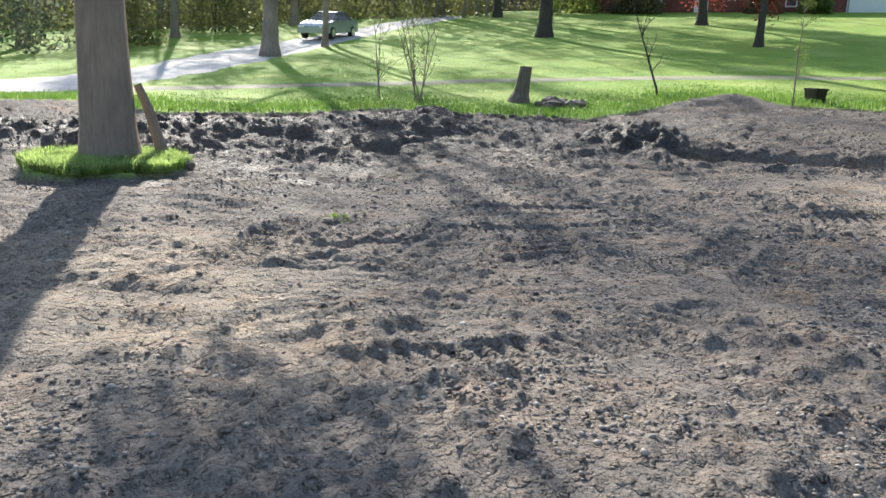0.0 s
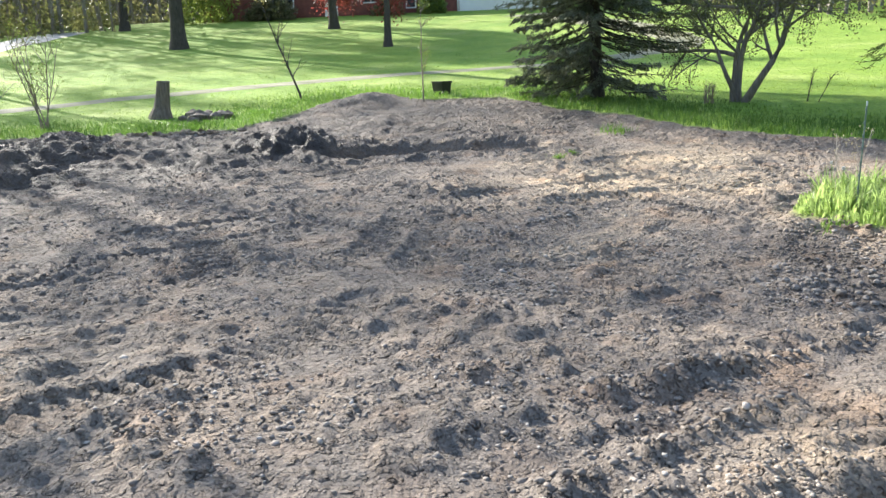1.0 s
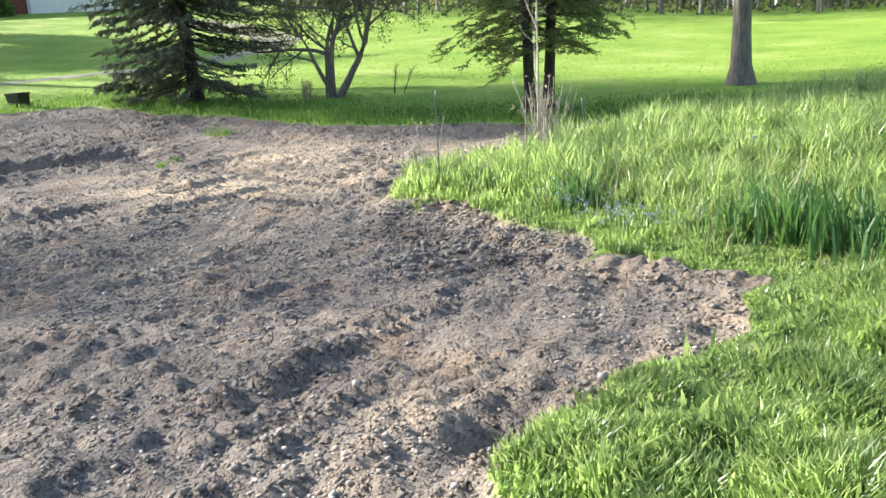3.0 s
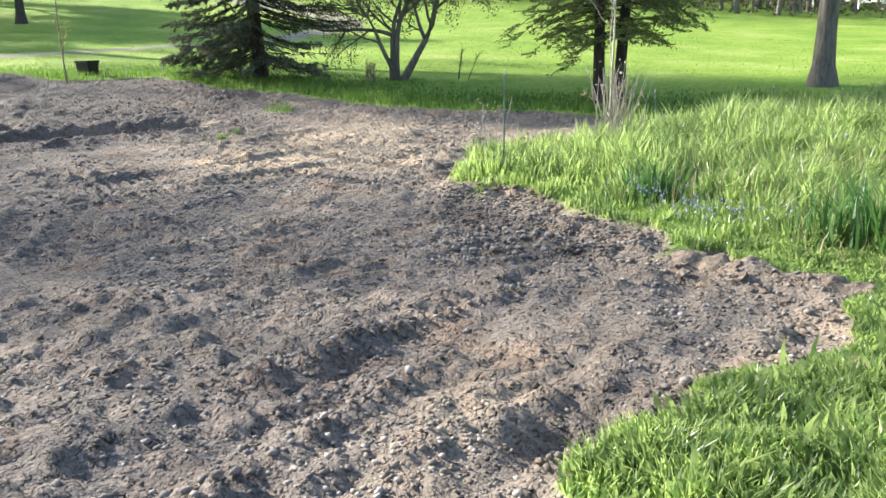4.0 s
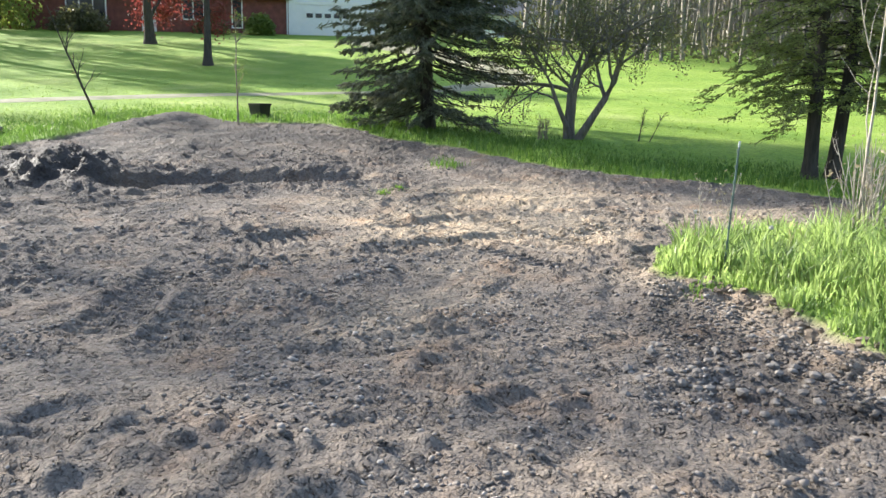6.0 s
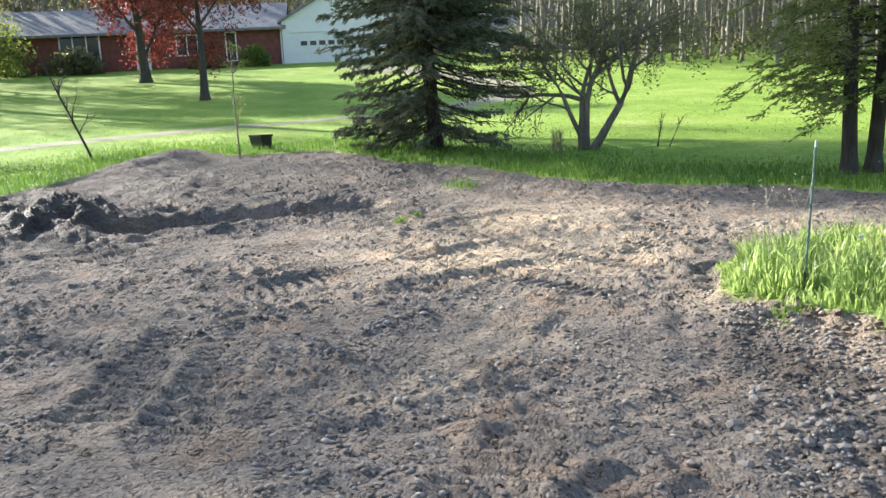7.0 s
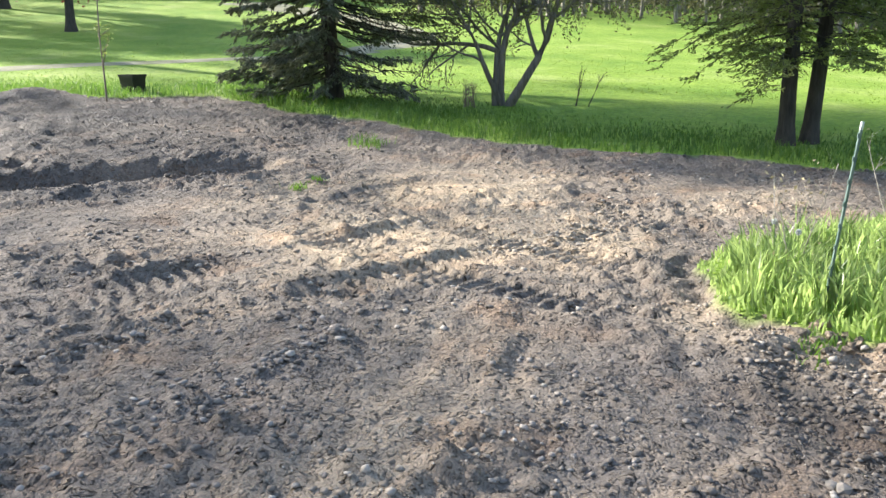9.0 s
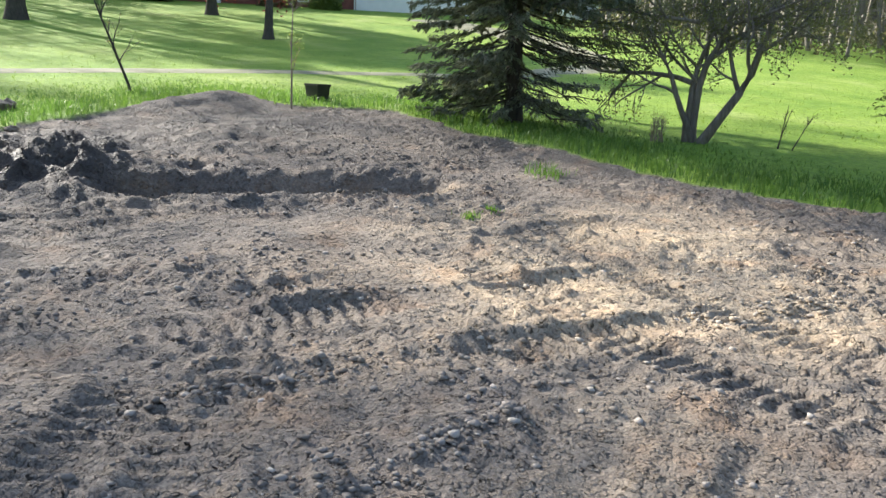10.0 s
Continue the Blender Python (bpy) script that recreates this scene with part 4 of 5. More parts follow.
sapling((12.3, 14.8), 2.2, .016, 53, "twiggy budding shrub behind the dark berm", LEAF, 700, (0, 0), 5, BARK, .5, "shrub", .05, 6)
sapling((11.7, 15.6), 2.4, .016, 54, "thin shrub stems with pale buds", LEAF, 160, (.05, .05), 5, BARK, .5, "shrub", .045, 2)
sapling((18.9, -.3), .75, .012, 55, "small dead brown weed stalks in the lawn", BUDS, 30, (0, 0), 4, BARK_DARK, .4, "dead_weed", .04, 3)
sapling((18.6, 1.7), .5, .008, 56, "tangle of dead twigs round the crab apple foot", BUDS, 10, (0, 0), 5, BARK, .9, "dead_twigs", .03, 16)
sapling((9.0, -2.0), 2.6, .017, 57, "pale bare forked sapling rising from tall grass", STRAW, 0, (.03, -.05), 6, BARK_PALE, .35, "bare_sapling", twig=.4)
sapling((9.0, -2.05), 1.0, .0075, 58, "clump of dead pale stalks in tall grass", STRAW, 60, (0, 0), 2, BARK_PALE, .5, "dead_stalks", .05, 30, .2)
sapling((8.3, -.72), .75, .005, 59, "dry weed stalk with seed heads beside the stake", STRAW, 50, (0, 0), 4, BARK_PALE, .4, "dead_weed", .03, 3)
sapling((10.3, -2.3), .8, .006, 60, "dry weed stalks at the back of the grass", STRAW, 30, (0, 0), 3, BARK_PALE, .4, "dead_weed", .03, 4)


# ---- far woods ----
def woods(name, n, r0, r1, a0, a1, h0, h1, rad, seed, label, leaf_mat, n_leaf, leaf, low):
    g = np.random.default_rng(seed)
    lines, tips = [], []
    r, a = g.uniform(r0, r1, n), g.uniform(radians(a0), radians(a1), n)
    x, y = r * np.cos(a), r * np.sin(a)
    z, h = terrain(x, y), g.uniform(h0, h1, n)
    for i in range(n):
        lx, ly = g.normal(size=2) * .04
        t = np.linspace(0, 1, 5)
        pts = np.stack([x[i] + lx * h[i] * t + g.normal(size=5) * .1, y[i] + ly * h[i] * t + g.normal(size=5) * .1, z[i] - .2 + h[i] * t], 1)
        lines.append((pts, rad * g.uniform(.5, 1.4) * np.linspace(1, .35, 5)))
        for k in range(9):
            s0 = g.uniform(.12, .95)
            o = pts[0] + (pts[-1] - pts[0]) * s0
            az, L = g.uniform(0, 6.28), h[i] * g.uniform(.08, .22)
            e = o + np.array([math.cos(az) * L, math.sin(az) * L, L * g.uniform(.2, 1)])
            lines.append((np.array([o, (o + e) / 2 + g.normal(size=3) * .15, e]), rad * .28 * np.array([1, .7, .3])))
            tips.append(e)
    root = new(name)
    tagged(root, label, "woods", kind="stuff")
    v, f = tubes(lines, 4)
    thing("trunks", mesh_np("trunks", v, f, True), BARK_FAR, parent=root)
    k = int(n_leaf * low)
    rr, aa = g.uniform(r0, r1, k), g.uniform(radians(a0), radians(a1), k)
    lx, ly = rr * np.cos(aa), rr * np.sin(aa)
    c = np.stack([lx, ly, terrain(lx, ly) + np.abs(g.normal(size=k)) * 1.1 * (1 + .5 * vnoise(lx / 3, ly / 3, seed))], 1)
    t = np.array(tips)[g.integers(0, len(tips), n_leaf - k)] + g.normal(size=(n_leaf - k, 3)) * .9
    v, f = cards(np.concatenate([c, t]), leaf, leaf * .6, g)
    thing("foliage", mesh_np("foliage", v, f), leaf_mat, parent=root)


woods("woods", 520, 50, 92, -42, 8, 12, 19, .12, 71, "grey bare woods with brushy undergrowth beyond the lawn", WOODLEAF, 30000, .3, .55)
woods("woods", 150, 62, 90, 46, 88, 9, 17, .16, 72, "leafing tree line beyond the driveway", BUDS, 52000, .36, .5)
woods("woods", 120, 78, 105, 6, 48, 12, 20, .18, 73, "trees standing behind the brick house", WOODLEAF, 22000, .45, .3)
woods("woods", 300, 105, 150, -60, 110, 14, 22, .25, 74, "distant hazy woods closing the view", WOODLEAF, 46000, 1.3, .4)

# ---- houses ----
BRICKWALL = plain("red_brick", (.14, .05, .04), (.24, .085, .065), 3, .85, .01)
SIDING = plain("white_siding", (.74, .76, .78), (.82, .83, .84), 2, .6, .002)
ROOF = plain("grey_shingle", (.16, .16, .17), (.26, .26, .27), 2, .9, .01)
TRIM = plain("white_trim", (.76, .76, .74), (.84, .84, .82), 3, .5, .001)
PANE = plain("dark_glass", (.02, .025, .03), (.05, .06, .07), 1, .08, .0005)
GREY_SIDING = plain("grey_siding", (.5, .53, .57), (.6, .63, .66), 2, .7, .002)


def gable(bm, x0, x1, y0, y1, z0, rise, over, along_x=True, thick=.18):
    """Two roof slabs over a box; the ridge runs along x or along y."""
    if along_x:
        ym = (y0 + y1) / 2
        for ya, yb in ((y0 - over, ym), (y1 + over, ym)):
            k = rise / (ym - y0)
            za = z0 - over * k
            vs = [bm.verts.new(p) for p in ((x0 - over, ya, za), (x1 + over, ya, za), (x1 + over, yb, z0 + rise), (x0 - over, yb, z0 + rise))]
            vt = [bm.verts.new(v.co + Vector((0, 0, thick))) for v in vs]
            for q in ((0, 1, 2, 3),):
                bm.faces.new([vs[i] for i in q])
                bm.faces.new([vt[i] for i in q])
            for i in range(4):
                bm.faces.new([vs[i], vs[(i + 1) % 4], vt[(i + 1) % 4], vt[i]])
    else:
        xm = (x0 + x1) / 2
        for xa, xb in ((x0 - over, xm), (x1 + over, xm)):
            k = rise / (xm - x0)
            za = z0 - over * k
            vs = [bm.verts.new(p) for p in ((xa, y0 - over, za), (xa, y1 + over, za), (xb, y1 + over, z0 + rise), (xb, y0 - over, z0 + rise))]
            vt = [bm.verts.new(v.co + Vector((0, 0, thick))) for v in vs]
            bm.faces.new(vs)
            bm.faces.new(vt)
            for i in range(4):
                bm.faces.new([vs[i], vs[(i + 1) % 4], vt[(i + 1) % 4], vt[i]])
    bmesh.ops.recalc_face_normals(bm, faces=bm.faces)
    return bm


def window(parent, x, z, w, h, y=0.0, bars=1):
    """A framed window on a wall that faces -y."""
    bm = bmesh.new()
    f = .09
    for a in ((x, x + w, z, z + f), (x, x + w, z + h - f, z + h), (x, x + f, z + f, z + h - f), (x + w - f, x + w, z + f, z + h - f)):
        box(bm, a[0], a[1], y - .06, y + .02, a[2], a[3])
    for b in range(bars):
        xc = x + w * (b + 1) / (bars + 1)
        box(bm, xc - .04, xc + .04, y - .05, y + .02, z + f, z + h - f)
    win = part("window", bm, TRIM, parent, "white-framed window")
    part("pane", box(bmesh.new(), x + f, x + w - f, y - .015, y + .01, z + f, z + h - f), PANE, win, "dark window glass")


def build_house():
    # local x runs along the front to the right, -y faces the yard
    m = Matrix.Translation((58.1, 24.8, 6.45)) @ Matrix.Rotation(radians(-70), 4, "Z")
    house = empty("house", m, "long red brick house with grey roof and white gabled garage", "house")
    part("wall", box(bmesh.new(), -20, 0, 0.3, 8.5, -1.0, 2.75), BRICKWALL, house, "red brick wall")
    part("roof", gable(bmesh.new(), -20, -.2, .3, 8.5, 2.75, 2.1, .5), ROOF, house, "grey shingle roof")
    bm = bmesh.new()
    box(bm, 0, 8.6, 0, 9, -1.0, 3.0)
    for y in (0, 9):
        bm.faces.new([bm.verts.new(p) for p in ((0, y, 3.0), (8.6, y, 3.0), (4.3, y, 5.4))])
    part("garage_wall", bm, SIDING, house, "white siding gable wall")
    part("garage_roof", gable(bmesh.new(), 0, 8.6, 0, 9, 3.0, 2.4, .25, False), ROOF, house, "grey shingle roof")
    part("garage_trim", box(bmesh.new(), .5, 6.2, -.08, -.003, 2.2, 2.38), TRIM, house, "white header board")
    door = part("garage_door", box(bmesh.new(), .75, 6.0, -.05, -.004, -.6, 2.17), SIDING, house, "white panelled garage door")
    for k in range(3):
        part("panel_rib", box(bmesh.new(), .8, 5.95, -.075, -.052, .05 + k * .68, .08 + k * .68), TRIM, door)
    for k in range(7):
        part("pane", box(bmesh.new(), 1.3 + k * .66, 1.75 + k * .66, -.085, -.053, 1.28, 1.58), PANE, door, "small dark garage door window")
    window(house, -15.6, .75, 2.8, 1.9, .3, 2)
    window(house, -4.1, .4, .8, 2.1, .3, 0)
    window(house, -7.6, .9, 1.6, 1.5, .3, 1)
    part("front_door", box(bmesh.new(), -10.4, -9.4, .22, .297, -.5, 2.1), TRIM, house, "white front door")
    part("downpipe", box(bmesh.new(), -.16, -.06, .2, .29, -.8, 2.6), TRIM, house, "white downpipe")
    # a pale shed further along
    m = Matrix.Translation((71, 12.9, 6.4)) @ Matrix.Rotation(radians(-80), 4, "Z")
    shed = empty("shed", m, "pale grey outbuilding with a white door beyond the trees", "shed")
    part("wall", box(bmesh.new(), 0, 6.5, 0, 6, -1.5, 2.9), GREY_SIDING, shed)
    part("roof", gable(bmesh.new(), 0, 6.5, 0, 6, 2.9, 1.8, .3), ROOF, shed)
    part("door", box(bmesh.new(), .1, 1.4, -.08, -.004, -.8, 2.0), TRIM, shed, "bright white door")
    # dark panel on the solid wall, imitating a bay's inner shade
    part("bay_shade_panel", box(bmesh.new(), 2.0, 4.6, -.06, -.004, -.2, 1.7), PANE, shed, "dark panel standing in for the shade of an open bay")


build_house()


def hedge(at, w, d, h, seed, label, mat):
    g = np.random.default_rng(seed)
    n = 2600
    p = g.normal(size=(n, 3))
    p /= np.linalg.norm(p, axis=1)[:, None]
    p *= g.uniform(.55, 1.05, n)[:, None] * np.array([d / 2, w / 2, h]) * (1 + .25 * vnoise(p[:, 0] * 3, p[:, 1] * 3 + p[:, 2], seed))[:, None]
    p[:, 2] = np.abs(p[:, 2])
    z = float(terrain(np.array([at[0]]), np.array([at[1]]))[0])
    v, f = cards(p, .28, .18, g)
    root = empty("bush", Matrix.Translation((at[0], at[1], z)), label, "bush")
    thing("foliage", mesh_np("foliage", v, f), mat, parent=root)
    lines = [([(0, 0, -.1), (g.normal() * .15, g.normal() * .2, h * .4), (g.normal() * .3, g.normal() * .5, h * .8)], [.05, .04, .02]) for k in range(5)]
    v, f = tubes(lines, 5)
    thing("stems", mesh_np("stems", v, f), BARK_DARK, parent=root)


hedge((9.0, 41.0), 8, 6, 6.5, 85, "dark evergreen thicket past the driveway", SPRUCE)
hedge((15.5, 43.5), 6, 4, 4, 86, "grey budding thicket past the driveway", BUDS)
hedge((24, 50), 9, 4, 4.5, 87, "leafing thicket along the far side of the driveway", BUDS)
hedge((56.2, 26.2), 2.2, 1.4, 1.3, 81, "clipped green bush at the house corner", LEAF)
hedge((55.0, 29.3), 2.6, 1.5, 1.1, 82, "dark green bush under the house wall", WOODLEAF)
hedge((51.6, 37.5), 4.5, 2.5, 1.6, 83, "dark shrubs before the house window", WOODLEAF)
hedge((49.5, 42.0), 5.5, 4.0, 4.5, 84, "tall pale-leaved shrub beside the house", LEAF)

# ---- far fence ----
def build_fence():
    a, b = Vector((60, -19)), Vector((49, -27))
    n = 9
    root = empty("fence", Matrix.Identity(4), "white board fence far beyond the lawn", "fence")
    d = (b - a).normalized()
    rot = math.atan2(d.y, d.x)
    L = (b - a).length / n
    post = bmesh.new()
    box(post, -.07, .07, -.07, .07, -.3, 1.35, .01)
    first = part("post", post, TRIM, root)
    rails = box(bmesh.new(), 0, L, -.02, .02, 0, .2)
    rail = part("rail", rails, TRIM, root)
    for k in range(n + 1):
        p = a + d * L * k
        z = float(terrain(np.array([p.x]), np.array([p.y]))[0])
        ob = first if k == 0 else new("post", first.data)
        ob.parent = root
        ob.matrix_basis = Matrix.Translation((p.x, p.y, z)) @ Matrix.Rotation(rot, 4, "Z")
        for j, h in enumerate((.4, .8, 1.15)):
            if k == n:
                continue
            ob = rail if (k == 0 and j == 0) else new("rail", rail.data)
            ob.parent = root
            ob.matrix_basis = Matrix.Translation((p.x, p.y, z + h)) @ Matrix.Rotation(rot, 4, "Z")


build_fence()

# ---- car ----
CARPAINT = plain("silver_blue_paint", (.42, .47, .53), (.46, .51, .57), 2, .25, .0003, .6)
TYRE = plain("tyre_rubber", (.015, .015, .016), (.03, .03, .03), 9, .85, .002)
RIM = plain("alloy_rim", (.5, .5, .52), (.6, .6, .62), 9, .3, .0005, .9)
LAMPGLASS = plain("headlight_lens", (.7, .72, .74), (.8, .82, .84), 9, .1, .0005)


def side_loft(profile, half_low, half_high, z_low, z_high):
    """A closed side outline drawn out to both sides, narrower towards the top."""
    bm = bmesh.new()
    rings = []
    for sy in (-1, 1):
        rings.append([bm.verts.new((x, sy * (half_low + (half_high - half_low) * max(0, min(1, (z - z_low) / (z_high - z_low)))), z)) for x, z in profile])
    bm.faces.new(rings[0])
    bm.faces.new(rings[1][::-1])
    n = len(profile)
    for k in range(n):
        bm.faces.new([rings[0][k], rings[0][(k + 1) % n], rings[1][(k + 1) % n], rings[1][k]])
    bmesh.ops.recalc_face_normals(bm, faces=bm.faces)
    bmesh.ops.bevel(bm, geom=list(bm.edges), offset=.035, segments=2, affect="EDGES")
    return bm


def build_car(at, turn):
    z = float(ground_z(np.array([at[0]]), np.array([at[1]]))[0]) + .03
    root = empty("car", Matrix.Translation((at[0], at[1], z)) @ Matrix.Rotation(radians(turn), 4, "Z") @ Matrix.Rotation(radians(4.5), 4, "Y"), "silver-blue saloon car on the pale gravel driveway", "car")
    part("body", side_loft([(-2.2, .3), (-2.2, .75), (-2.1, .95), (-1.3, .98), (1.0, .96), (1.9, .82), (2.2, .66), (2.2, .3)], .88, .84, .3, 1.0), CARPAINT, root)
    part("cabin", side_loft([(-1.6, .95), (-.95, 1.38), (.15, 1.4), (1.05, .95)], .8, .6, .95, 1.4), PANE, root, "dark glazed cabin")
    part("roof", side_loft([(-.95, 1.37), (-.4, 1.44), (.0, 1.44), (.22, 1.38)], .63, .58, 1.37, 1.44), CARPAINT, root)
    for sx in (-1.35, 1.38):
        for sy in (-1, 1):
            bm = bmesh.new()
            bmesh.ops.create_cone(bm, cap_ends=True, segments=18, radius1=.32, radius2=.32, depth=.2, matrix=Matrix.Translation((sx, sy * .79, .32)) @ Matrix.Rotation(radians(90), 4, "X"))
            wheel = part("wheel", bm, TYRE, root, "black tyre")
            bm = bmesh.new()
            bmesh.ops.create_cone(bm, cap_ends=True, segments=14, radius1=.2, radius2=.2, depth=.03, matrix=Matrix.Translation((sx, sy * .9, .32)) @ Matrix.Rotation(radians(90), 4, "X"))
            part("rim", bm, RIM, wheel, "silver alloy rim")
    for sy in (-1, 1):
        part("headlight", box(bmesh.new(), 2.12, 2.215, sy * .62 - .17, sy * .62 + .17, .6, .72, .01), LAMPGLASS, root, "clear headlight")
    part("bumper", box(bmesh.new(), 2.14, 2.26, -.8, .8, .32, .5, .03), CARPAINT, root)


build_car((25.6, 39.16), -147.5)

# ---- yard things ----
BLACKPLASTIC = plain("black_plastic", (.012, .012, .013), (.022, .022, .024), 8, .45, .001)
STAKE_GREEN = plain("green_painted_steel", (.10, .16, .14), (.2, .27, .25), 14, .4, .002)
STAKE_WHITE = plain("pale_painted_tip", (.55, .62, .62), (.72, .76, .74), 20, .5, .002)
OLDWOOD = bark("weathered_wood", (.10, .08, .065), (.26, .215, .17))


def zat(x, y):
    return float(ground_z(np.array([float(x)]), np.array([float(y)]))[0])


def black_tub(at, turn):
    """A rectangular tapering planter tub with a thick rim."""
    root = empty("tub", Matrix.Translation((*at, zat(*at) - .01)) @ Matrix.Rotation(radians(turn), 4, "Z") @ Matrix.Scale(.8, 4), "black plastic nursery tub standing on the grass", "tub")
    bm = bmesh.new()
    lo, hi = (.25, .18, 0.0), (.29, .21, .44)
    ring = []
    for (w, d, z) in (lo, hi, (.27, .19, .44), (.23, .16, .06)):
        ring.append([bm.verts.new((sx * w, sy * d, z)) for sx, sy in ((-1, -1), (1, -1), (1, 1), (-1, 1))])
    for k in range(3):
        for i in range(4):
            bm.faces.new([ring[k][i], ring[k][(i + 1) % 4], ring[k + 1][(i + 1) % 4], ring[k + 1][i]])
    bm.faces.new(ring[0][::-1])
    bm.faces.new(ring[3])
    bmesh.ops.bevel(bm, geom=list(bm.edges), offset=.008, segments=1, affect="EDGES")
    part("body", bm, BLACKPLASTIC, root)
    bm = bmesh.new()
    for a in ((-.305, .305, -.225, -.211), (-.305, .305, .211, .225), (-.305, -.291, -.211, .211), (.291, .305, -.211, .211)):
        box(bm, a[0], a[1], a[2], a[3], .39, .45, .003)
    part("rim", bm, BLACKPLASTIC, root, "thick moulded rim")


black_tub((20.25, 8.95), 62)


def stake(at, height, lean, group="steel stakes"):
    """A U-section garden stake with studs and a pale tip."""
    root = empty("stake", Matrix.Translation((*at, zat(*at))) @ Euler((radians(lean[0]), radians(lean[1]), radians(4))).to_matrix().to_4x4(), "green steel garden stake with a pale tip leaning in the grass", "stake", group)
    bm = bmesh.new()
    for a in ((-.007, .007, .004, .0058), (-.007, -.0052, -.006, .004), (.0052, .007, -.006, .004)):
        box(bm, a[0], a[1], a[2], a[3], -.2, height - .04)
    part("post", bm, STAKE_GREEN, root)
    bm = bmesh.new()
    for a in ((-.007, .007, .004, .0058), (-.007, -.0052, -.006, .004), (.0052, .007, -.006, .004)):
        box(bm, a[0], a[1], a[2], a[3], height - .04, height)
    part("tip", bm, STAKE_WHITE, root, "pale painted tip")
    for k in range(int(height / .12)):
        part("stud", box(bmesh.new(), -.004, .004, .007, .011, .1 + k * .12, .125 + k * .12), STAKE_GREEN, root)


stake((7.95, -.83), 1.02, (0, -13))
stake((11.5, -3.08), .6, (-4, 2))
stake((12.9, -5.13), .52, (0, -2))
stake((12.4, -7.6), .6, (2, 3))


def stump():
    """The sawn post-like stump at the edge of the lawn."""
    g = np.random.default_rng(91)
    at = (14.6, 13.6)
    root = empty("stump", Matrix.Translation((*at, zat(*at))), "grey weathered tree stump sawn off flat", "stump")
    pts = [(-.03, .06, -.1), (-.02, .05, .05), (.0, .02, .22), (.02, -.01, .5), (.06, -.03, .84)]
    v, f = tubes([(pts, [.33, .27, .19, .16, .15])], 14)
    v = v + g.normal(size=v.shape) * .008
    thing("trunk", mesh_np("trunk", v, f), OLDWOOD, parent=root)
    bm = bmesh.new()
    bmesh.ops.create_cone(bm, cap_ends=True, segments=12, radius1=.152, radius2=.15, depth=.03, matrix=Matrix.Translation((.06, -.03, .845)))
    part("sawn_top", bm, plain("cut_wood", (.3, .27, .22), (.42, .38, .32), 12, .9, .004), root, "pale sawn top")


stump()


def rubble(at, n, size, seed, label, name="rubble_pile", mat=None, spread=1.6):
    """A small heap of broken lumps, each its own piece."""
    g = np.random.default_rng(seed)
    root = empty(name, Matrix.Translation((*at, 0)), label, "rubble")
    for k in range(n):
        x, y = g.normal(size=2) * size * spread
        bm = bmesh.new()
        bmesh.ops.create_icosphere(bm, subdivisions=1, radius=size * g.uniform(.5, 1.2))
        for v in bm.verts:
            v.co = v.co * g.uniform(.75, 1.2)
            v.co.z *= .65
        ob = part("lump", bm, mat or CLODS, root)
        ob.location = (x, y, zat(at[0] + x, at[1] + y) + size * .25)
        ob.rotation_euler = (0, 0, g.uniform(0, 6))


rubble((14.8, 12.5), 26, .2, 92, "heap of broken sods and roots beside the stump", mat=OLDWOOD)
rubble((5.75, -.65), 60, .032, 93, "loose scatter of pale broken stones in the earth", "stone_heap", plain("pale_stone", (.16, .14, .12), (.32, .285, .245), 20, .9, .006), 9)
rubble((3.85, 9.3), 9, .12, 94, "broken lumps at the foot of the big tree", mat=OLDWOOD)


def leaning_board():
    at = (4.05, 10.0)
    root = empty("leaning_stem", Matrix.Translation((at[0], at[1], zat(*at) - .08)), "grey dead stem leaning against the big tree", "dead stem")
    v, f = tubes([([(.06, -.05, 0), (-.03, .0, .35), (-.12, .04, .7), (-.24, .08, 1.02)], [.1, .075, .065, .05])], 9)
    thing("stem", mesh_np("stem", v, f, True), BARK, parent=root)


leaning_board()


# ---- torn sods ----
SOD = plain("dry_sod", (.11, .085, .062), (.33, .26, .19), 22, .95, .03, bscale=45)


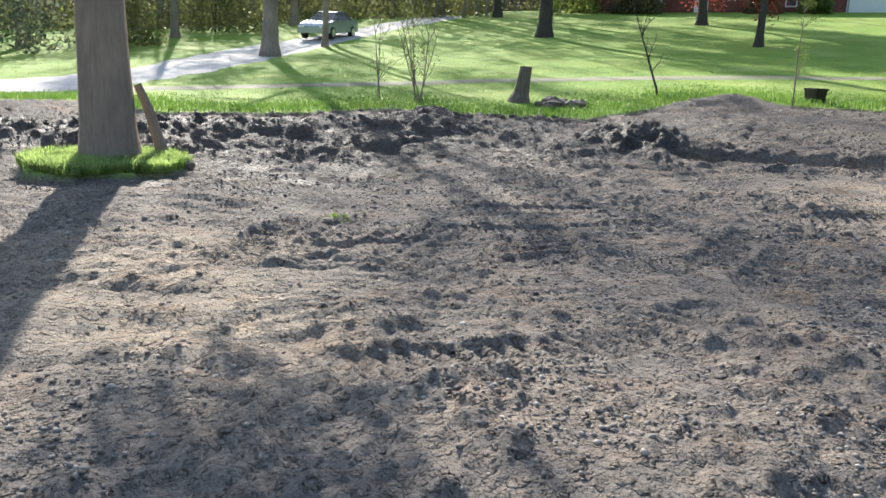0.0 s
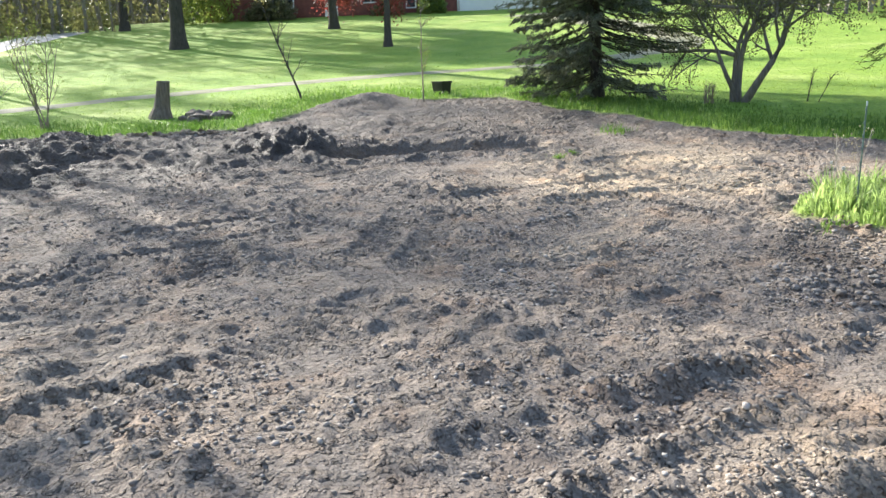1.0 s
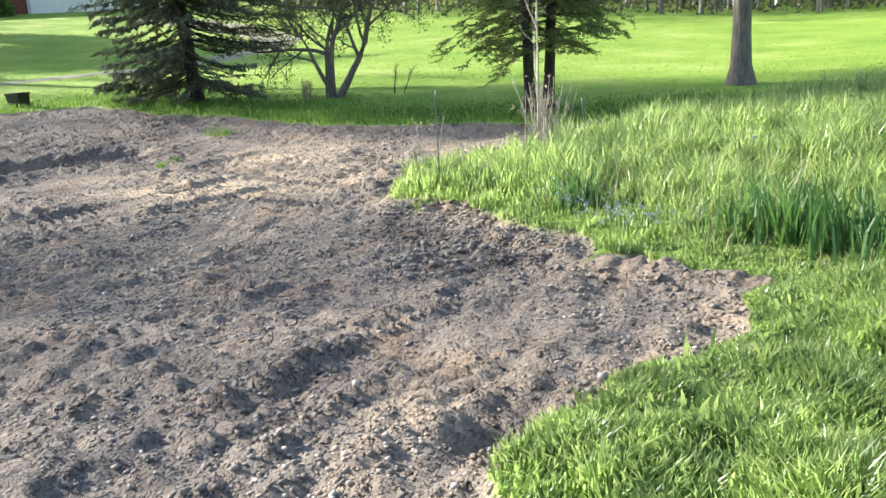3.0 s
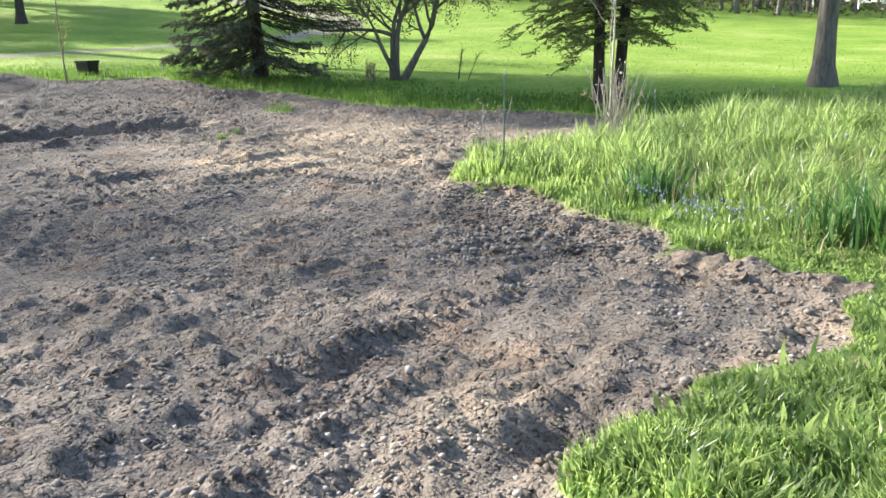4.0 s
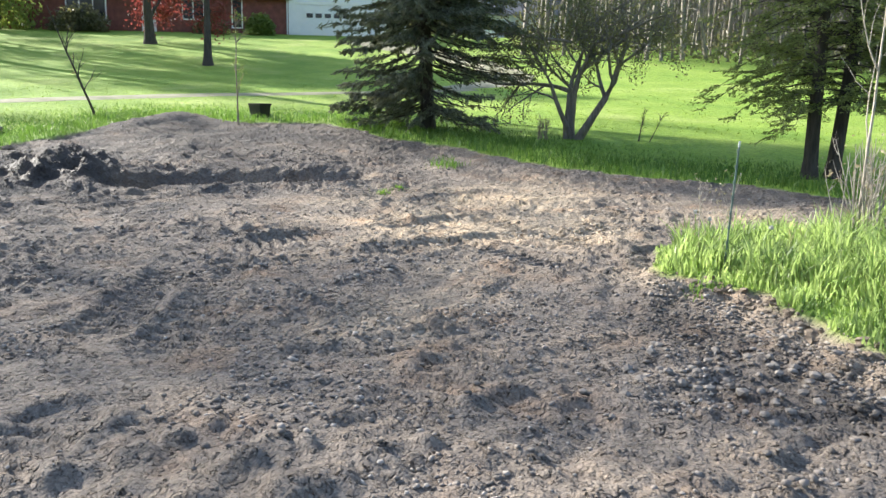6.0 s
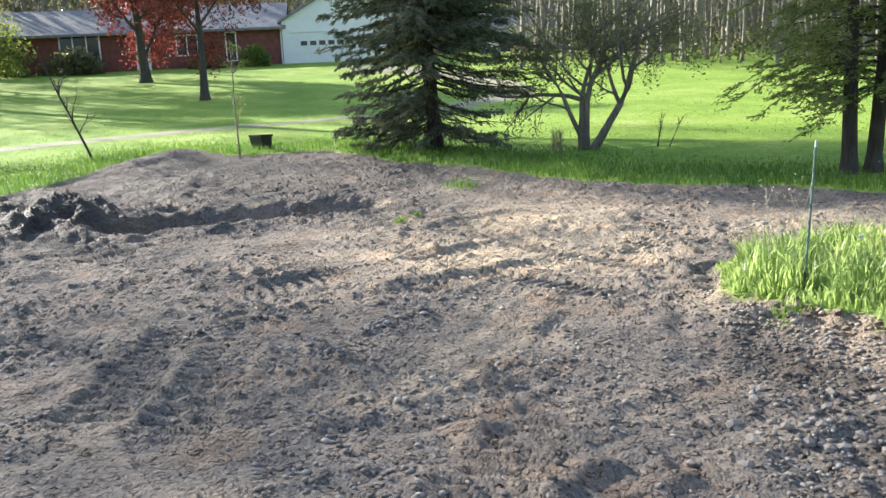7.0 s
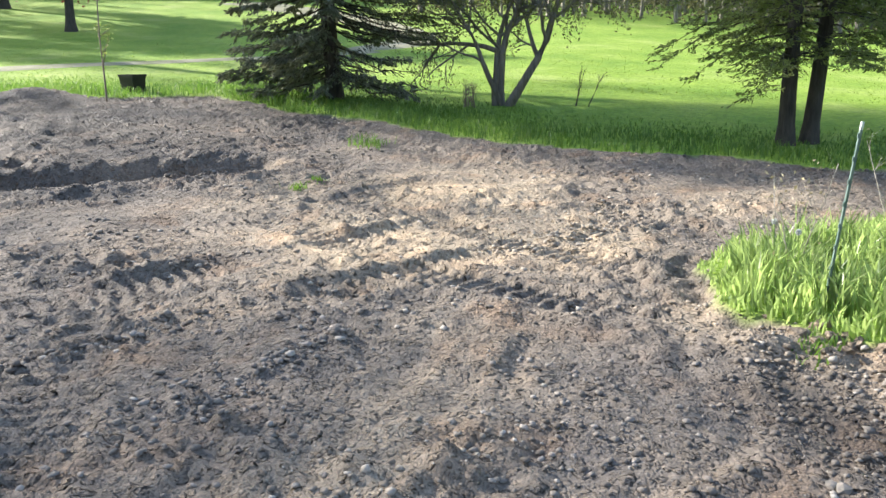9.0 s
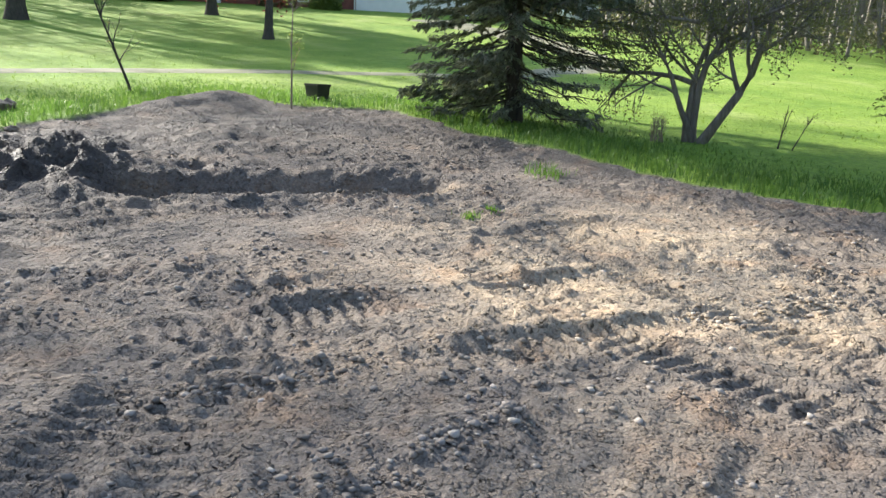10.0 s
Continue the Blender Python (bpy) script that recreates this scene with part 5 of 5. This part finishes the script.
def sod_lip(path, width, height, seed, label):
    """A peeled-back strip of turf with a raised, overhanging lip."""
    g = np.random.default_rng(seed)
    p = np.array(path, float)
    s = np.concatenate([[0], np.cumsum(np.hypot(*np.diff(p, axis=0).T))])
    n, m = 46, 12
    t = np.linspace(0, s[-1], n)
    c = np.stack([np.interp(t, s, p[:, k]) for k in (0, 1)], 1)
    d = np.gradient(c, axis=0)
    d /= np.linalg.norm(d, axis=1)[:, None]
    nrm = np.stack([-d[:, 1], d[:, 0]], 1)
    u = np.linspace(0, 1, m)
    off = np.interp(u, [0, .35, .62, .8, 1], [-.6, -.1, .42, .5, .22])
    hgt = np.interp(u, [0, .35, .62, .8, 1], [-.1, .75, 1.0, .75, .42])
    fade = np.sin(np.linspace(.12, math.pi - .12, n)) ** .5
    pos = c[:, None] + nrm[:, None] * (off * width)[None, :, None] * (1 + .3 * vnoise(t / .12, t * 0, seed))[:, None, None]
    z0 = ground_z(c[:, 0] - nrm[:, 0] * width * .5, c[:, 1] - nrm[:, 1] * width * .5) - .03
    z = z0[:, None] + hgt[None] * height * fade[:, None] + .02 * vnoise(pos[..., 0] / .07, pos[..., 1] / .07, seed + 1) + .012 * vnoise(pos[..., 0] / .03, pos[..., 1] / .03, seed + 2)
    v = np.concatenate([pos, z[..., None]], 2).reshape(-1, 3)
    low = v.copy()
    low[:, 2] -= .035
    k = n * m
    i = (np.arange(n - 1)[:, None] * m + np.arange(m - 1)[None]).ravel()
    q = np.stack([i, i + 1, i + m + 1, i + m], 1)
    e = np.arange(n - 1) * m + m - 1
    rim = np.stack([e, e + k, e + m + k, e + m], 1)
    thing("sod_lip", mesh_np("sod_lip", np.concatenate([v, low]), np.concatenate([q, q[:, ::-1] + k, rim]), True), SOD, label, "turf")


sod_lip([(4.92, -1.62), (4.72, -1.88), (4.45, -2.1)], .18, .10, 301, "dried peeled-back strip of turf over a dark gap")
sod_lip([(4.35, -2.14), (4.15, -2.32), (3.9, -2.52)], .16, .07, 302, "flat pale strip of torn turf beside the grass")
sod_lip([(3.2, -1.98), (3.02, -1.92), (2.9, -1.78)], .12, .08, 303, "small dry torn turf lip beside the grass")


def sod_edge(path, n, size, seed, label):
    """Broken sods heaped along the cut edge, each its own piece."""
    g = np.random.default_rng(seed)
    p = np.array(path, float)
    s = np.concatenate([[0], np.cumsum(np.hypot(*np.diff(p, axis=0).T))])
    root = empty("sod_ridge", Matrix.Translation((p[0][0], p[0][1], 0)), label, "turf")
    for k in range(n):
        t = g.uniform(0, s[-1])
        x, y = (np.interp(t, s, p[:, j]) + g.normal() * .07 for j in (0, 1))
        bm = bmesh.new()
        bmesh.ops.create_icosphere(bm, subdivisions=2, radius=1)
        for v in bm.verts:
            v.co *= 1 + .6 * noise.noise(v.co * 1.7 + Vector((k * 3.1, seed, 0))) + .55 * noise.noise(v.co * 4.3 + Vector((k, 0, seed)))
        r = size * g.uniform(.4, 1.15)
        bmesh.ops.scale(bm, vec=(r * g.uniform(.8, 1.5), r, r * .6), verts=bm.verts)
        ob = part("sod", bm, SOD, root)
        ob.location = (x - p[0][0], y - p[0][1], zat(x, y) + r * .05)
        ob.rotation_euler = (g.uniform(-.4, .4), g.uniform(-.4, .4), g.uniform(0, 6.3))


sod_edge([(7.75, -.42), (7.45, -.72), (7.1, -1.0), (6.5, -1.2), (6.1, -1.35), (5.7, -1.6), (5.3, -1.68)], 60, .042, 311, "ridge of broken brown sods along the cut turf edge")
sod_edge([(4.7, -1.75), (4.2, -2.05), (3.75, -2.1)], 22, .035, 312, "crumbled sods below the peeled turf")
sod_edge([(3.3, -1.8), (2.95, -1.45), (2.6, -1.0), (2.3, -.72)], 30, .03, 313, "crumbled pale sods at the foot of the low grass")
sod_edge([(13.6, 10.5), (12.4, 11.6), (11.3, 12.6), (11.0, 13.9), (9, 14.6), (7, 15.6)], 60, .1, 314, "dark broken sods along the far edge of the earth")

# ---- plants in the grass ----
def leaf_clump(name, at, n, h, w, mat, label, seed, radius=.2, lean=.45, category="plant"):
    g = np.random.default_rng(seed)
    x, y = g.normal(size=n) * radius, g.normal(size=n) * radius
    v, f = blades(x, y, np.array([zat(at[0] + a, at[1] + b) for a, b in zip(x, y)]) - zat(*at), np.full(n, h), w, g, lean)
    root = empty(name, Matrix.Translation((*at, zat(*at))), label, category)
    thing("leaves", mesh_np("leaves", v, f), mat, parent=root)
    return root


for k, (x, y, s) in enumerate(((4.95, -2.75, 1), (4.65, -2.95, 1.1), (4.4, -3.15, 1), (4.15, -3.35, .9), (6.5, -1.95, .8))):
    leaf_clump("daffodil_clump", (x, y), 110, .42 * s, .02, DAFF, "blue-green strap-leaved daffodil clump past flowering", 120 + k, .13)
for k, (x, y) in enumerate(((3.75, -3.55), (3.55, -3.4), (3.9, -3.75))):
    leaf_clump("variegated_plant", (x, y), 60, .34, .03, leafy("pale_striped_leaves", (.3, .4, .25), (.5, .56, .4), (.3, .45, .2), .35), "pale green striped-leaf plant in the grass", 130 + k, .1, .6)
PETAL = leafy("blue_petals", (.30, .30, .62), (.48, .48, .80), (.4, .4, .7), .3)


def bluebells(at, n, seed):
    g = np.random.default_rng(seed)
    root = empty("bluebells", Matrix.Translation((*at, zat(*at))), "pale blue spring flowers at the grass edge", "flowers", "bluebells")
    lines, c = [], []
    for k in range(n):
        x, y, h = g.normal() * .11, g.normal() * .11, g.uniform(.16, .27)
        lines.append(([(x, y, 0), (x + g.normal() * .02, y + g.normal() * .02, h)], [.003, .002]))
        for q in range(6):
            c.append((x + g.normal() * .018, y + g.normal() * .018, h - g.uniform(0, .08)))
    v, f = tubes(lines, 4)
    thing("stem", mesh_np("stem", v, f), GRASS, parent=root, kind="stuff")
    v, f = cards(np.array(c), .02, .016, g)
    thing("petals", mesh_np("petals", v, f), PETAL, parent=root, kind="stuff")


for k, (x, y, n) in enumerate(((5.3, -2.1, 14), (5.75, -1.95, 6), (6.15, -1.85, 5), (6.6, -1.75, 4), (5.2, -2.25, 7))):
    bluebells((x, y), n, 140 + k)
for k, (x, y, h) in enumerate(((15, 3.05, .2), (14.8, 2.85, .14), (11.9, 3.15, .08), (12.2, 3.0, .07), (4.1, 5.9, .05), (7.4, -.62, .07))):
    leaf_clump("grass_tuft", (x, y), 45, h, .014, SHADED_FRINGE, "small green grass tuft surviving in the bare earth", 160 + k, .14 if h > .1 else .06, .8)
for k, (x, y) in enumerate(((2.9, -1.75), (3.3, -2.5), (3.2, -2.2), (2.5, -1.5), (2.7, -1.3), (3.6, -2.9), (2.3, -1.2), (2.9, -2.2), (2.2, -1.5), (3.5, -2.35))):
    leaf_clump("broadleaf_weed", (x, y), 22, .12, .026, GRASS, "broad-leaved green weed among the grass", 180 + k, .08, .9)
CLOCK = plain("dandelion_fluff", (.6, .6, .56), (.72, .72, .68), 30, .9, .001)


def dandelion(at, h, seed):
    g = np.random.default_rng(seed)
    root = empty("dandelion", Matrix.Translation((*at, zat(*at))), "dandelion gone to white seed in the grass", "flower", "dandelions")
    v, f = tubes([([(0, 0, 0), (.01, 0, h * .5), (.02, .01, h)], [.004, .0035, .003])], 5)
    thing("stem", mesh_np("stem", v, f), GRASS, parent=root)
    p = g.normal(size=(140, 3))
    p /= np.linalg.norm(p, axis=1)[:, None]
    v, f = cards(p * .012 + [.02, .01, h], .016, .005, g, 0, p)
    thing("seed_head", mesh_np("seed_head", v, f), CLOCK, parent=root)


for k, (x, y, h) in enumerate(((8.15, -.62, .42), (8.05, -.72, .38), (7.6, -1.1, .4), (6.9, -3.6, .42), (5.4, -4.3, .42))):
    dandelion((x, y), h, 200 + k)
